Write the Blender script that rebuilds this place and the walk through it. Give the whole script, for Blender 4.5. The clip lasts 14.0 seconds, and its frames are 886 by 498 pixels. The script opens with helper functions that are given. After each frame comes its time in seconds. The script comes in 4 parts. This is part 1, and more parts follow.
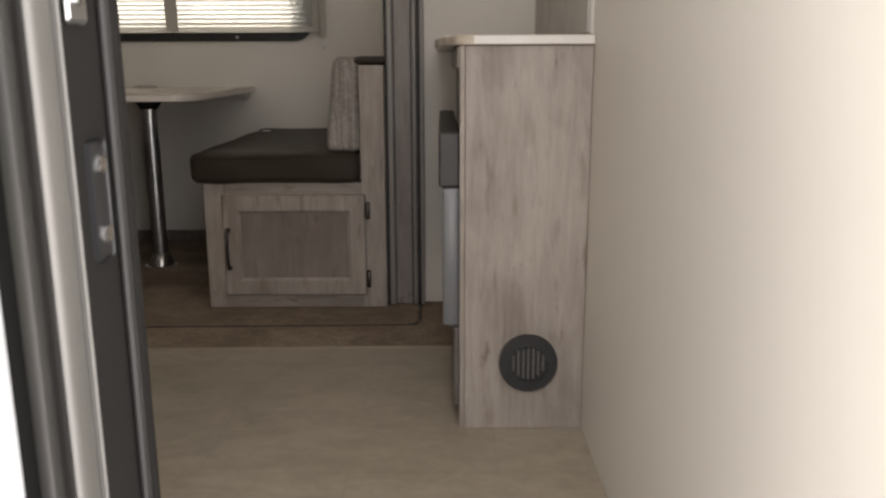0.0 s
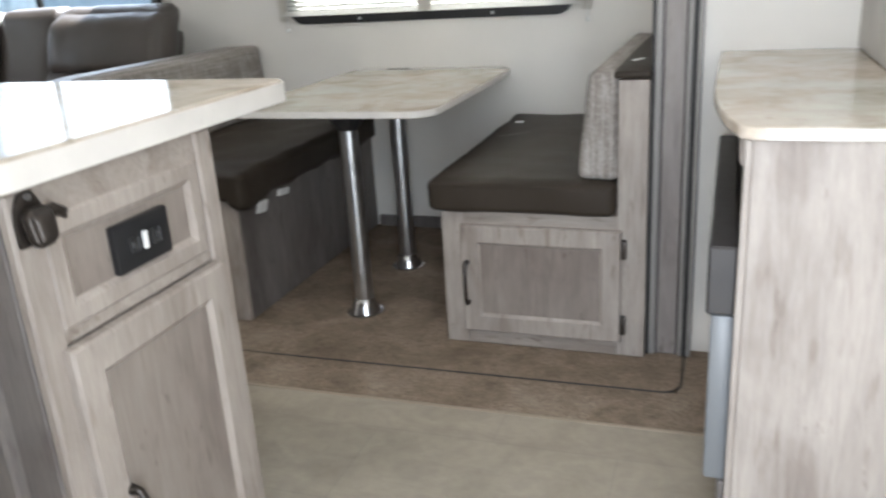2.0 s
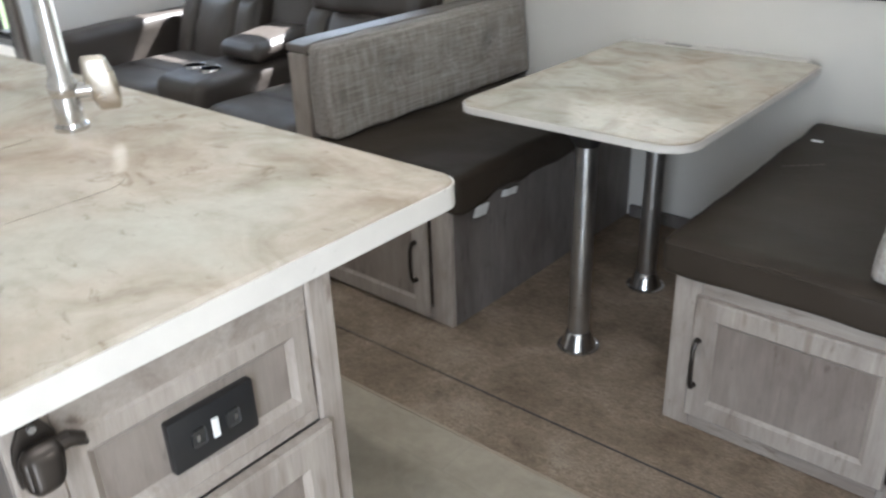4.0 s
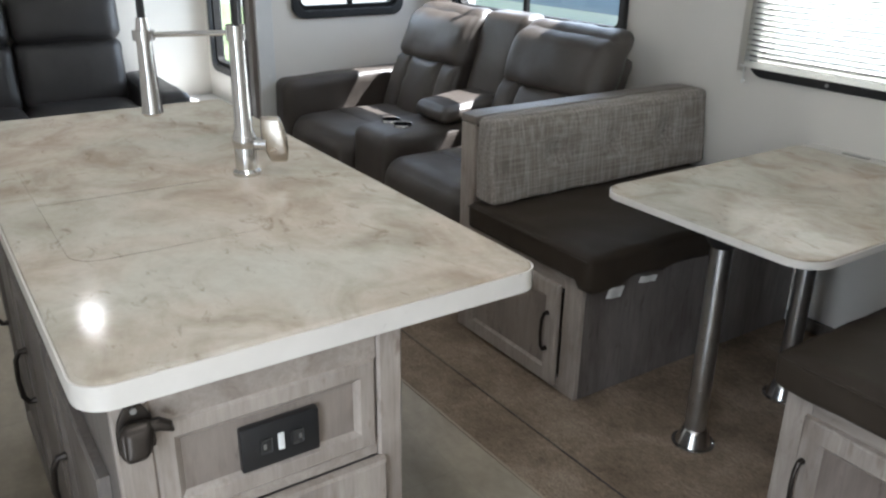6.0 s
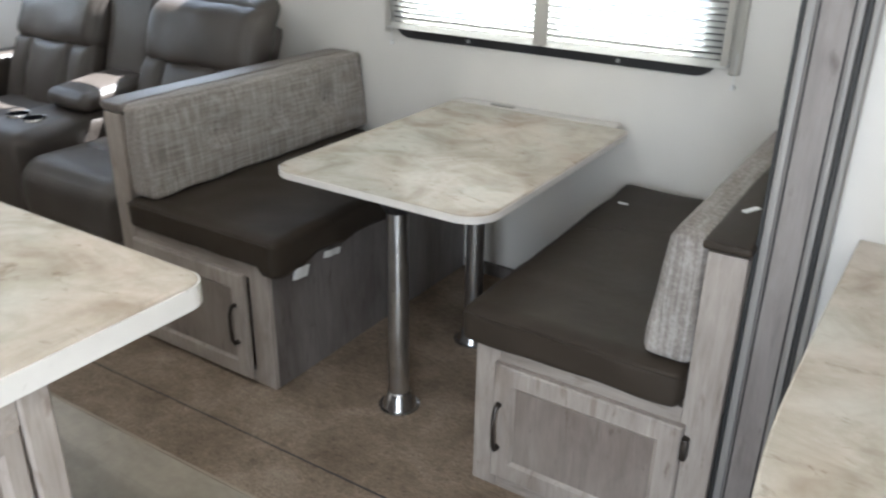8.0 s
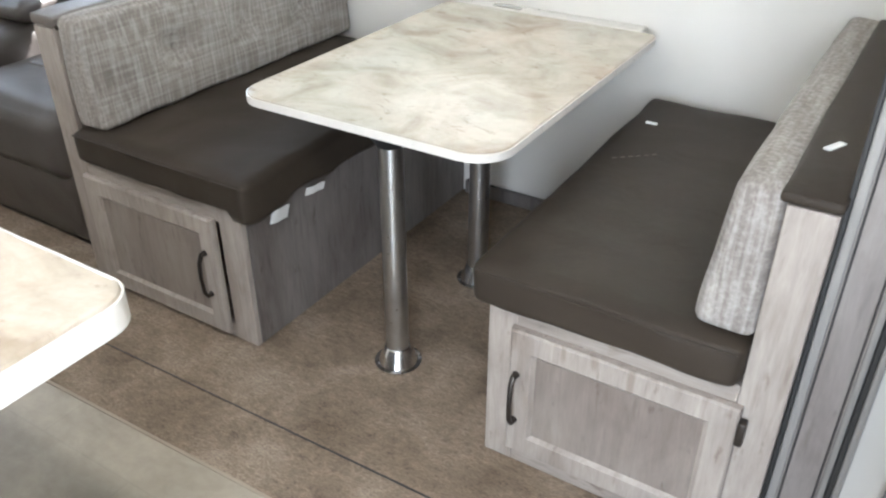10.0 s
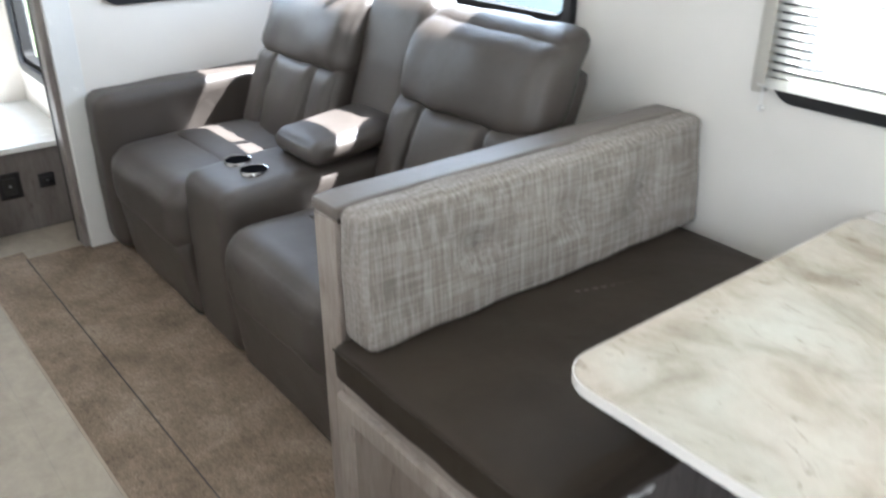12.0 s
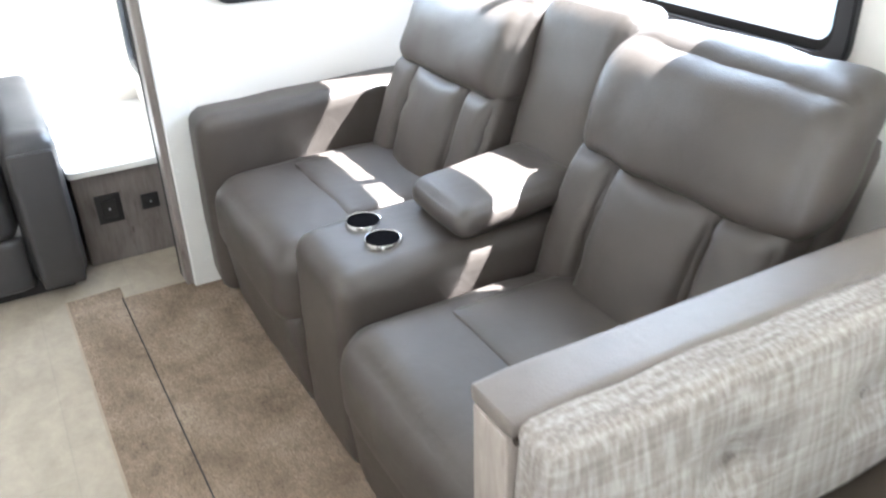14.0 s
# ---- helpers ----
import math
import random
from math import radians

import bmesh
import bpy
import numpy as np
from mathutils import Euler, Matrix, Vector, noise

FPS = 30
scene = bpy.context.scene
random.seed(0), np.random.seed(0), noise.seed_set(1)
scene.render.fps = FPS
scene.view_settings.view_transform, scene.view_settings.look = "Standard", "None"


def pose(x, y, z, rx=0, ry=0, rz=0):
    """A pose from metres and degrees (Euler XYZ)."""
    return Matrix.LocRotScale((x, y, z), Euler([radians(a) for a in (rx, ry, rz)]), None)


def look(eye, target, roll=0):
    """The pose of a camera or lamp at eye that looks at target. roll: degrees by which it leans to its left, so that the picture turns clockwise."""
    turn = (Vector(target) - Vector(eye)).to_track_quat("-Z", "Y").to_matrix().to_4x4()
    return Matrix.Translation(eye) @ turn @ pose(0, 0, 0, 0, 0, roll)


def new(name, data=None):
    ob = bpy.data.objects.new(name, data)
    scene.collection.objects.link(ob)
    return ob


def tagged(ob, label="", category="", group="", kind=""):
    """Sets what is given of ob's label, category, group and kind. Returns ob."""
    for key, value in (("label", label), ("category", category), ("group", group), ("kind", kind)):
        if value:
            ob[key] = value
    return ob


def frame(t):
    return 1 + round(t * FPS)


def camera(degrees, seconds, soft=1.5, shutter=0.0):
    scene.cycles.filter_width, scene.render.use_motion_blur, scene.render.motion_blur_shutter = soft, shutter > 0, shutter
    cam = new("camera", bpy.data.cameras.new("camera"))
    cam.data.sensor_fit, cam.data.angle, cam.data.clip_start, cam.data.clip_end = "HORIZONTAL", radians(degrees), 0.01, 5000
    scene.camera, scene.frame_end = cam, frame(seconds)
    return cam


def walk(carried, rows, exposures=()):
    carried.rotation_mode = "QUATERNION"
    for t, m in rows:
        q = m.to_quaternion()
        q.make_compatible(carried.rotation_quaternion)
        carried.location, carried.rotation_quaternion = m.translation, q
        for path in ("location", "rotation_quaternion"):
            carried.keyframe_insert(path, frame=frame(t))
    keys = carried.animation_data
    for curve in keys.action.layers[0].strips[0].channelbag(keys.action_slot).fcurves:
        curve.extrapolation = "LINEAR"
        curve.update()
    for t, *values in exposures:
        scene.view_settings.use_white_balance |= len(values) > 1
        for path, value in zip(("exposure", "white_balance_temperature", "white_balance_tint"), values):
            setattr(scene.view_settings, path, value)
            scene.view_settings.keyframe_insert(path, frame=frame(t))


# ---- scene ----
cam = camera(57.1, 14.0, soft=2.2, shutter=0.5)
PATH = [
    (0, (0.195, 0.326, 0.806), (0.197, 2.277, 0.366), -0.2),
    (0.5, (0.217, 0.46, 0.880), (0.025, 2.402, 0.439), -1.1),
    (1, (0.2, 0.578, 0.983), (-0.196, 2.459, 0.431), -1.1),
    (1.5, (0.19, 0.662, 1.037), (-0.258, 2.507, 0.407), -3.7),
    (2, (0.208, 0.788, 1.117), (-0.439, 2.565, 0.464), -3.6),
    (2.5, (0.178, 0.851, 1.218), (-0.657, 2.499, 0.451), -7.4),
    (3, (0.134, 1.041, 1.179), (-0.874, 2.61, 0.458), -5.0),
    (3.5, (0.102, 1.253, 1.308), (-1.023, 2.671, 0.459), -2.8),
    (4, (0.128, 1.313, 1.371), (-1.056, 2.664, 0.491), -2.2),
    (4.2, (0.173, 1.33, 1.373), (-1.095, 2.6, 0.492), -1.3),
    (6.3, (0.346, 1.376, 1.472), (-1.196, 2.414, 0.734), 1.0),
    (6.5, (0.344, 1.39, 1.474), (-1.135, 2.51, 0.729), 1.1),
    (7, (0.331, 1.411, 1.467), (-0.997, 2.699, 0.707), 1.2),
    (7.5, (0.316, 1.435, 1.478), (-0.835, 2.864, 0.682), 1.5),
    (8, (0.283, 1.461, 1.472), (-0.701, 2.996, 0.65), 0.9),
    (8.2, (0.25, 1.468, 1.465), (-0.682, 3.028, 0.629), 0.4),
    (10.3, (0.004, 1.806, 1.4), (-0.877, 3.242, 0.322), 0.2),
    (10.5, (-0.049, 1.844, 1.379), (-0.903, 3.289, 0.292), 0.1),
    (10.7, (-0.122, 1.884, 1.385), (-0.984, 3.354, 0.338), -0.1),
    (11, (-0.288, 1.910, 1.437), (-1.230, 3.362, 0.437), -0.6),
    (11.5, (-0.455, 2.011, 1.441), (-1.679, 3.288, 0.508), -0.9),
    (12, (-0.594, 2.237, 1.464), (-2.005, 3.355, 0.593), 0.0),
    (12.5, (-0.7, 2.39, 1.475), (-2.211, 3.356, 0.589), -0.6),
    (13, (-0.923, 2.467, 1.451), (-2.445, 3.410, 0.559), 0.4),
    (13.5, (-1.123, 2.54, 1.472), (-2.647, 3.408, 0.511), -1.2),
    (14, (-1.273, 2.570, 1.483), (-2.812, 3.409, 0.522), -1.7),
]
# seconds, stops, kelvin, tint
EXPOSURES = [
    (0, 1.33, 7150, 17), (0.5, 1.52, 6950, 15), (1, 2.24, 6750, 13), (1.5, 2.45, 6300, 11), (2, 2.85, 6000, 10), (3, 3.10, 5800, 10),
    (4, 2.86, 5800, 9), (6.5, 2.37, 5850, 9), (8, 2.90, 5850, 9), (10.5, 3.75, 5780, 9), (11.5, 3.70, 5750, 9), (12, 3.55, 5720, 9), (12.5, 3.70, 5700, 9), (14, 4.37, 5700, 9)]
walk(cam, [(t, look(eye, target, roll)) for t, eye, target, roll in PATH], EXPOSURES)

# ---- world, sun, lamps ----
SUN_TRAVEL = Vector((-0.32, -1.0, -1.56)).normalized()
world = bpy.data.worlds.new("sky")
scene.world = world
world.use_nodes = True
wn = world.node_tree
sky = wn.nodes.new("ShaderNodeTexSky")
sky.sky_type, sky.sun_disc = "NISHITA", False
sky.sun_elevation = math.asin(-SUN_TRAVEL.z)
sky.sun_rotation = math.atan2(-SUN_TRAVEL.x, -SUN_TRAVEL.y)
wn.links.new(sky.outputs[0], wn.nodes["Background"].inputs[0])
wn.nodes["Background"].inputs[1].default_value = 0.05
sun_data = bpy.data.lights.new("sun", "SUN")
sun_data.energy, sun_data.angle, sun_data.color = 5.0, radians(0.5), (1.0, 0.965, 0.915)
sun = new("sun", sun_data)
sun.matrix_world = look((6, 9, 10), Vector((6, 9, 10)) + SUN_TRAVEL)


def sky_lamp(name, m, w, h, energy, spread=180, color=(0.93, 0.97, 1.0)):
    data = bpy.data.lights.new(name, "AREA")
    data.shape, data.size, data.size_y, data.energy, data.color = "RECTANGLE", w, h, energy, color
    data.spread = radians(spread)
    ob = new(name, data)
    ob.matrix_world = m
    return ob


# sky light entering by the openings
sky_lamp("window_light", look((-1.0, 4.24, 1.38), (-1.0, 3.0, 0.95)), 1.15, 0.8, 6.0, 140)
sky_lamp("window_light", look((-2.93, 4.24, 1.30), (-2.93, 3.0, 0.85)), 1.2, 0.6, 1.7, 140)
sky_lamp("window_light", look((-4.02, 3.53, 1.25), (-3.0, 3.53, 0.95)), 0.6, 0.5, 0.6)
sky_lamp("window_light", look((-4.45, 3.22, 0.95), (-4.45, 2.0, 0.75)), 0.75, 0.7, 2)
sky_lamp("door_light", look((0.255, 0.66, 0.95), (0.255, 2.0, 0.75)), 0.48, 1.7, 4.8)

# ---- materials ----


def nodes_of(name):
    m = bpy.data.materials.new(name)
    m.use_nodes = True
    t = m.node_tree
    return m, t, t.nodes["Principled BSDF"]


def ramp(t, fac, stops):
    r = t.nodes.new("ShaderNodeValToRGB")
    e = r.color_ramp.elements
    while len(e) < len(stops):
        e.new(0.5)
    for el, (p, c) in zip(e, stops):
        el.position, el.color = p, (*c, 1)
    t.links.new(fac, r.inputs[0])
    return r.outputs[0]


def coords(t, scale, shift=True):
    tc, mp = t.nodes.new("ShaderNodeTexCoord"), t.nodes.new("ShaderNodeMapping")
    mp.inputs["Scale"].default_value = scale
    t.links.new(tc.outputs["Object"], mp.inputs[0])
    if shift:
        oi, mul = t.nodes.new("ShaderNodeObjectInfo"), t.nodes.new("ShaderNodeMath")
        mul.operation = "MULTIPLY"
        mul.inputs[1].default_value = 17.0
        t.links.new(oi.outputs["Random"], mul.inputs[0])
        t.links.new(mul.outputs[0], mp.inputs["Location"])
    return mp.outputs[0]


def noise_tex(t, vec, scale, detail=4.0, rough=0.55, dist=0.0):
    n = t.nodes.new("ShaderNodeTexNoise")
    n.inputs["Scale"].default_value, n.inputs["Detail"].default_value = scale, detail
    n.inputs["Roughness"].default_value, n.inputs["Distortion"].default_value = rough, dist
    t.links.new(vec, n.inputs["Vector"])
    return n.outputs["Fac"]


def mix(t, a, b, fac, mode="MIX"):
    m = t.nodes.new("ShaderNodeMix")
    m.data_type, m.blend_type = "RGBA", mode
    for sock, val in ((m.inputs[0], fac), (m.inputs[6], a), (m.inputs[7], b)):
        if isinstance(val, (int, float)):
            sock.default_value = val
        elif isinstance(val, tuple):
            sock.default_value = (*val, 1)
        else:
            t.links.new(val, sock)
    return m.outputs[2]


def bump(t, bsdf, height, strength, dist):
    b = t.nodes.new("ShaderNodeBump")
    b.inputs["Strength"].default_value, b.inputs["Distance"].default_value = strength, dist
    t.links.new(height, b.inputs["Height"])
    t.links.new(b.outputs[0], bsdf.inputs["Normal"])


def wood(name, light, dark, stretch=(9, 9, 0.8), rough=0.5):
    m, t, b = nodes_of(name)
    along = tuple(s / 9 for s in stretch)
    grain = noise_tex(t, coords(t, stretch), 5.0, 8, 0.68, 0.9)
    fine = noise_tex(t, coords(t, tuple(5 * s for s in stretch)), 7.0, 5, 0.6)
    blotch = noise_tex(t, coords(t, tuple(3.4 * (0.35 + 0.65 * a) for a in along)), 2.0, 5, 0.6, 0.5)
    knots = noise_tex(t, coords(t, tuple(13 * (0.28 + 0.72 * a) for a in along)), 2.1, 4, 0.55, 0.3)
    streak = noise_tex(t, coords(t, tuple(26 * (0.10 + 0.90 * a) for a in along)), 1.7, 3, 0.5)
    mid = tuple((a + c) / 2 for a, c in zip(light, dark))
    c = ramp(t, grain, [(0.28, dark), (0.5, mid), (0.72, light)])
    c = mix(t, c, ramp(t, fine, [(0.2, dark), (0.8, light)]), 0.3)
    c = mix(t, c, ramp(t, blotch, [(0.34, (0.66, 0.61, 0.58)), (0.52, (0.95, 0.93, 0.91)), (0.68, (1.12, 1.11, 1.09))]), 0.75, "MULTIPLY")
    c = mix(t, c, ramp(t, streak, [(0.60, (1, 1, 1)), (0.72, (0.70, 0.66, 0.63))]), 0.7, "MULTIPLY")
    c = mix(t, c, ramp(t, knots, [(0.64, (1, 1, 1)), (0.74, (0.52, 0.46, 0.43))]), 0.85, "MULTIPLY")
    t.links.new(c, b.inputs["Base Color"])
    b.inputs["Roughness"].default_value = rough
    b.inputs["Specular IOR Level"].default_value = 0.35
    bump(t, b, grain, 0.12, 0.002)
    return m


def plain(name, color, rough=0.5, metal=0.0, var=0.12, scale=6.0, bump_scale=120.0, bump_strength=0.08):
    m, t, b = nodes_of(name)
    v = coords(t, (1, 1, 1))
    n = noise_tex(t, v, scale, 5)
    c = ramp(t, n, [(0.3, tuple(x * (1 - var) for x in color)), (0.7, tuple(min(1, x * (1 + var)) for x in color))])
    t.links.new(c, b.inputs["Base Color"])
    b.inputs["Metallic"].default_value = metal
    r = t.nodes.new("ShaderNodeMapRange")
    r.inputs["To Min"].default_value, r.inputs["To Max"].default_value = max(0.02, rough - 0.07), min(1, rough + 0.07)
    t.links.new(noise_tex(t, v, scale * 4, 4), r.inputs["Value"])
    t.links.new(r.outputs[0], b.inputs["Roughness"])
    if bump_strength:
        bump(t, b, noise_tex(t, v, bump_scale, 3), bump_strength, 0.002)
    return m


def leather(name, color, rough=0.42):
    m, t, b = nodes_of(name)
    v = coords(t, (1, 1, 1))
    n = noise_tex(t, v, 4.0, 5)
    c = ramp(t, n, [(0.3, tuple(x * 0.86 for x in color)), (0.7, tuple(x * 1.14 for x in color))])
    t.links.new(c, b.inputs["Base Color"])
    b.inputs["Roughness"].default_value = rough
    vo = t.nodes.new("ShaderNodeTexVoronoi")
    vo.inputs["Scale"].default_value = 420
    t.links.new(v, vo.inputs["Vector"])
    add = t.nodes.new("ShaderNodeMath")
    add.operation = "MULTIPLY_ADD"
    add.inputs[1].default_value = 0.25
    t.links.new(vo.outputs["Distance"], add.inputs[0])
    t.links.new(noise_tex(t, v, 9.0, 3), add.inputs[2])
    fold = noise_tex(t, v, 14.0, 2, 0.4, 1.6)
    more = t.nodes.new("ShaderNodeMath")
    more.operation = "MULTIPLY_ADD"
    more.inputs[1].default_value = 0.55
    t.links.new(fold, more.inputs[0])
    t.links.new(add.outputs[0], more.inputs[2])
    bump(t, b, more.outputs[0], 0.24, 0.010)
    return m


def laminate(name):
    m, t, b = nodes_of(name)
    v = coords(t, (1, 1.25, 1), False)
    big = noise_tex(t, v, 5.5, 7, 0.60, 0.8)
    tint = noise_tex(t, coords(t, (1.1, 0.9, 1), False), 2.6, 4, 0.55, 0.4)
    small = noise_tex(t, v, 34.0, 5, 0.62, 0.4)
    c = ramp(t, big, [(0.30, (0.36, 0.315, 0.255)), (0.43, (0.47, 0.425, 0.36)), (0.55, (0.545, 0.505, 0.445)), (0.72, (0.60, 0.57, 0.515))])
    c = mix(t, c, ramp(t, tint, [(0.38, (1.02, 0.93, 0.86)), (0.62, (0.96, 1.0, 0.97))]), 0.7, "MULTIPLY")
    c = mix(t, c, ramp(t, small, [(0.3, (0.86, 0.83, 0.79)), (0.62, (1.04, 1.03, 1.02))]), 0.5, "MULTIPLY")
    fleck = noise_tex(t, coords(t, (1.5, 3.0, 1), False), 9.0, 5, 0.66, 0.9)
    c = mix(t, c, ramp(t, fleck, [(0.30, (0.50, 0.43, 0.36)), (0.40, (1, 1, 1))]), 0.6, "MULTIPLY")
    t.links.new(c, b.inputs["Base Color"])
    r = t.nodes.new("ShaderNodeMapRange")
    r.inputs["To Min"].default_value, r.inputs["To Max"].default_value = 0.09, 0.14
    t.links.new(small, r.inputs["Value"])
    t.links.new(r.outputs[0], b.inputs["Roughness"])
    b.inputs["Specular IOR Level"].default_value = 0.08
    bump(t, b, noise_tex(t, v, 180, 2), 0.03, 0.001)
    return m


def tweed(name):
    m, t, b = nodes_of(name)
    warp = noise_tex(t, coords(t, (34, 1.5, 34)), 3.0, 4, 0.6)
    weft = noise_tex(t, coords(t, (34, 34, 1.5)), 3.0, 4, 0.6)
    base = noise_tex(t, coords(t, (1, 1, 1)), 6.0, 4)
    c = ramp(t, base, [(0.3, (0.23, 0.20, 0.178)), (0.7, (0.31, 0.275, 0.25))])
    c = mix(t, c, ramp(t, warp, [(0.4, (0.15, 0.125, 0.11)), (0.5, (0.27, 0.24, 0.215)), (0.64, (0.50, 0.47, 0.43))]), 0.36)
    c = mix(t, c, ramp(t, weft, [(0.4, (0.14, 0.12, 0.105)), (0.5, (0.27, 0.245, 0.22)), (0.63, (0.50, 0.47, 0.435))]), 0.32)
    t.links.new(c, b.inputs["Base Color"])
    b.inputs["Roughness"].default_value = 0.95
    add = t.nodes.new("ShaderNodeMath")
    t.links.new(warp, add.inputs[0])
    t.links.new(weft, add.inputs[1])
    bump(t, b, add.outputs[0], 0.4, 0.003)
    return m


def carpet(name, dark, mid, light):
    m, t, b = nodes_of(name)
    v = coords(t, (1, 1, 1), False)
    n = noise_tex(t, v, 5.0, 6, 0.65, 0.5)
    tuft = noise_tex(t, coords(t, (1.0, 2.6, 1), False), 42.0, 5, 0.7, 1.4)
    f = noise_tex(t, coords(t, (1, 2.0, 1), False), 150.0, 4, 0.7)
    c = ramp(t, n, [(0.30, dark), (0.5, mid), (0.70, light)])
    c = mix(t, c, ramp(t, tuft, [(0.33, (0.58, 0.55, 0.53)), (0.5, (0.98, 0.97, 0.96)), (0.66, (1.35, 1.33, 1.30))]), 0.8, "MULTIPLY")
    c = mix(t, c, ramp(t, f, [(0.36, (0.72, 0.70, 0.68)), (0.6, (1.14, 1.13, 1.12))]), 0.7, "MULTIPLY")
    t.links.new(c, b.inputs["Base Color"])
    b.inputs["Roughness"].default_value = 0.85
    b.inputs["Specular IOR Level"].default_value = 0.25
    add = t.nodes.new("ShaderNodeMath")
    t.links.new(tuft, add.inputs[0])
    t.links.new(f, add.inputs[1])
    bump(t, b, add.outputs[0], 0.45, 0.004)
    return m


def vinyl(name):
    m, t, b = nodes_of(name)
    v = coords(t, (1, 1, 1), False)
    br = t.nodes.new("ShaderNodeTexBrick")
    br.inputs["Color1"].default_value, br.inputs["Color2"].default_value = (0.37, 0.325, 0.26, 1), (0.35, 0.305, 0.243, 1)
    br.inputs["Mortar"].default_value = (0.325, 0.288, 0.232, 1)
    br.inputs["Scale"].default_value, br.inputs["Mortar Size"].default_value = 1.0, 0.003
    br.inputs["Mortar Smooth"].default_value = 0.6
    br.inputs["Brick Width"].default_value, br.inputs["Row Height"].default_value = 0.62, 0.31
    t.links.new(v, br.inputs["Vector"])
    streak = noise_tex(t, coords(t, (1.8, 3.2, 1), False), 3.2, 7, 0.62, 0.9)
    c = mix(t, br.outputs["Color"], ramp(t, streak, [(0.3, (0.80, 0.78, 0.74)), (0.68, (1.14, 1.13, 1.10))]), 0.75, "MULTIPLY")
    c = mix(t, c, ramp(t, noise_tex(t, v, 40, 4), [(0.35, (0.9, 0.9, 0.9)), (0.65, (1.06, 1.06, 1.06))]), 0.6, "MULTIPLY")
    t.links.new(c, b.inputs["Base Color"])
    b.inputs["Roughness"].default_value = 0.38
    bump(t, b, streak, 0.06, 0.002)
    return m


def translucent(name, color):
    m, t, b = nodes_of(name)
    b.inputs["Base Color"].default_value = (*color, 1)
    b.inputs["Roughness"].default_value = 0.45
    tr, mx = t.nodes.new("ShaderNodeBsdfTranslucent"), t.nodes.new("ShaderNodeMixShader")
    tr.inputs[0].default_value = (*color, 1)
    mx.inputs[0].default_value = 0.45
    t.links.new(b.outputs[0], mx.inputs[1])
    t.links.new(tr.outputs[0], mx.inputs[2])
    t.links.new(mx.outputs[0], t.nodes["Material Output"].inputs[0])
    return m


def glass_mat():
    m, t, b = nodes_of("window_glass")
    t.nodes.remove(b)
    tr, gl, mx = (t.nodes.new(k) for k in ("ShaderNodeBsdfTransparent", "ShaderNodeBsdfGlossy", "ShaderNodeMixShader"))
    tr.inputs[0].default_value = (0.95, 0.97, 0.98, 1)
    gl.inputs["Roughness"].default_value = 0.02
    mx.inputs[0].default_value = 0.05
    t.links.new(tr.outputs[0], mx.inputs[1])
    t.links.new(gl.outputs[0], mx.inputs[2])
    t.links.new(mx.outputs[0], t.nodes["Material Output"].inputs[0])
    return m


def glow(name, color, strength):
    m, t, b = nodes_of(name)
    b.inputs["Base Color"].default_value = (0.9, 0.9, 0.88, 1)
    b.inputs["Emission Color"].default_value, b.inputs["Emission Strength"].default_value = (*color, 1), strength
    return m


WOOD = wood("grey_washed_wood", (0.43, 0.385, 0.345), (0.25, 0.215, 0.19))
WOOD_FLAT = wood("grey_washed_wood_rail", (0.41, 0.365, 0.325), (0.24, 0.205, 0.18), (0.8, 9, 9))
# dark wood, also the grey wood with shade put into its colour
WOOD_DARK_AND_SHADED = wood("dark_and_shaded_grey_wood", (0.23, 0.208, 0.194), (0.122, 0.109, 0.101))
FASCIA = wood("grey_fascia_wood", (0.30, 0.272, 0.256), (0.195, 0.174, 0.164))
PANEL = wood("recessed_panel_wood", (0.285, 0.246, 0.218), (0.195, 0.165, 0.143))
WALL = plain("cream_wallboard", (0.74, 0.705, 0.65), 0.55, var=0.035, scale=2.0, bump_scale=90, bump_strength=0.05)
ENTRY_WALL = plain("entry_wallboard", (0.75, 0.71, 0.635), 0.5, var=0.03, scale=1.6, bump_scale=60, bump_strength=0.05)
CEILING = plain("white_ceiling_panel", (0.8, 0.79, 0.76), 0.6, var=0.02)
SHELL = plain("white_fibreglass", (0.82, 0.82, 0.81), 0.3, var=0.02, bump_strength=0.02)
LAM = laminate("marbled_laminate")
# paler than the tops: window light on the edges is put into this colour
LAM_EDGE = plain("laminate_edge_band", (0.66, 0.625, 0.575), 0.3, var=0.05, scale=14)
SEAT = leather("dark_brown_vinyl", (0.040, 0.031, 0.023), 0.5)
SEAT.node_tree.nodes["Principled BSDF"].inputs["Specular IOR Level"].default_value = 0.14
CAP = leather("taupe_vinyl", (0.155, 0.132, 0.115), 0.42)
LEATHER = leather("grey_brown_leather", (0.064, 0.053, 0.045), 0.42)
DARK_LEATHER = leather("charcoal_leather", (0.042, 0.040, 0.040), 0.4)
TWEED = tweed("tweed_fabric")
CARPET = carpet("brown_slide_floor", (0.157, 0.119, 0.084), (0.241, 0.187, 0.137), (0.326, 0.266, 0.205))
VINYL = vinyl("beige_sheet_vinyl")
# near-black without gloss: the shade inside holes that are not cut
HOLE_SHADE = plain("hole_shade", (0.006, 0.006, 0.007), 0.95, bump_strength=0.0)
HOLE_SHADE.node_tree.nodes["Principled BSDF"].inputs["Specular IOR Level"].default_value = 0.0
BEAD = plain("grey_trim_bead", (0.26, 0.245, 0.23), 0.45, var=0.06)
RUBBER = plain("black_rubber", (0.022, 0.021, 0.02), 0.6)
BLACK = plain("black_plastic", (0.013, 0.013, 0.014), 0.42, bump_strength=0.03)
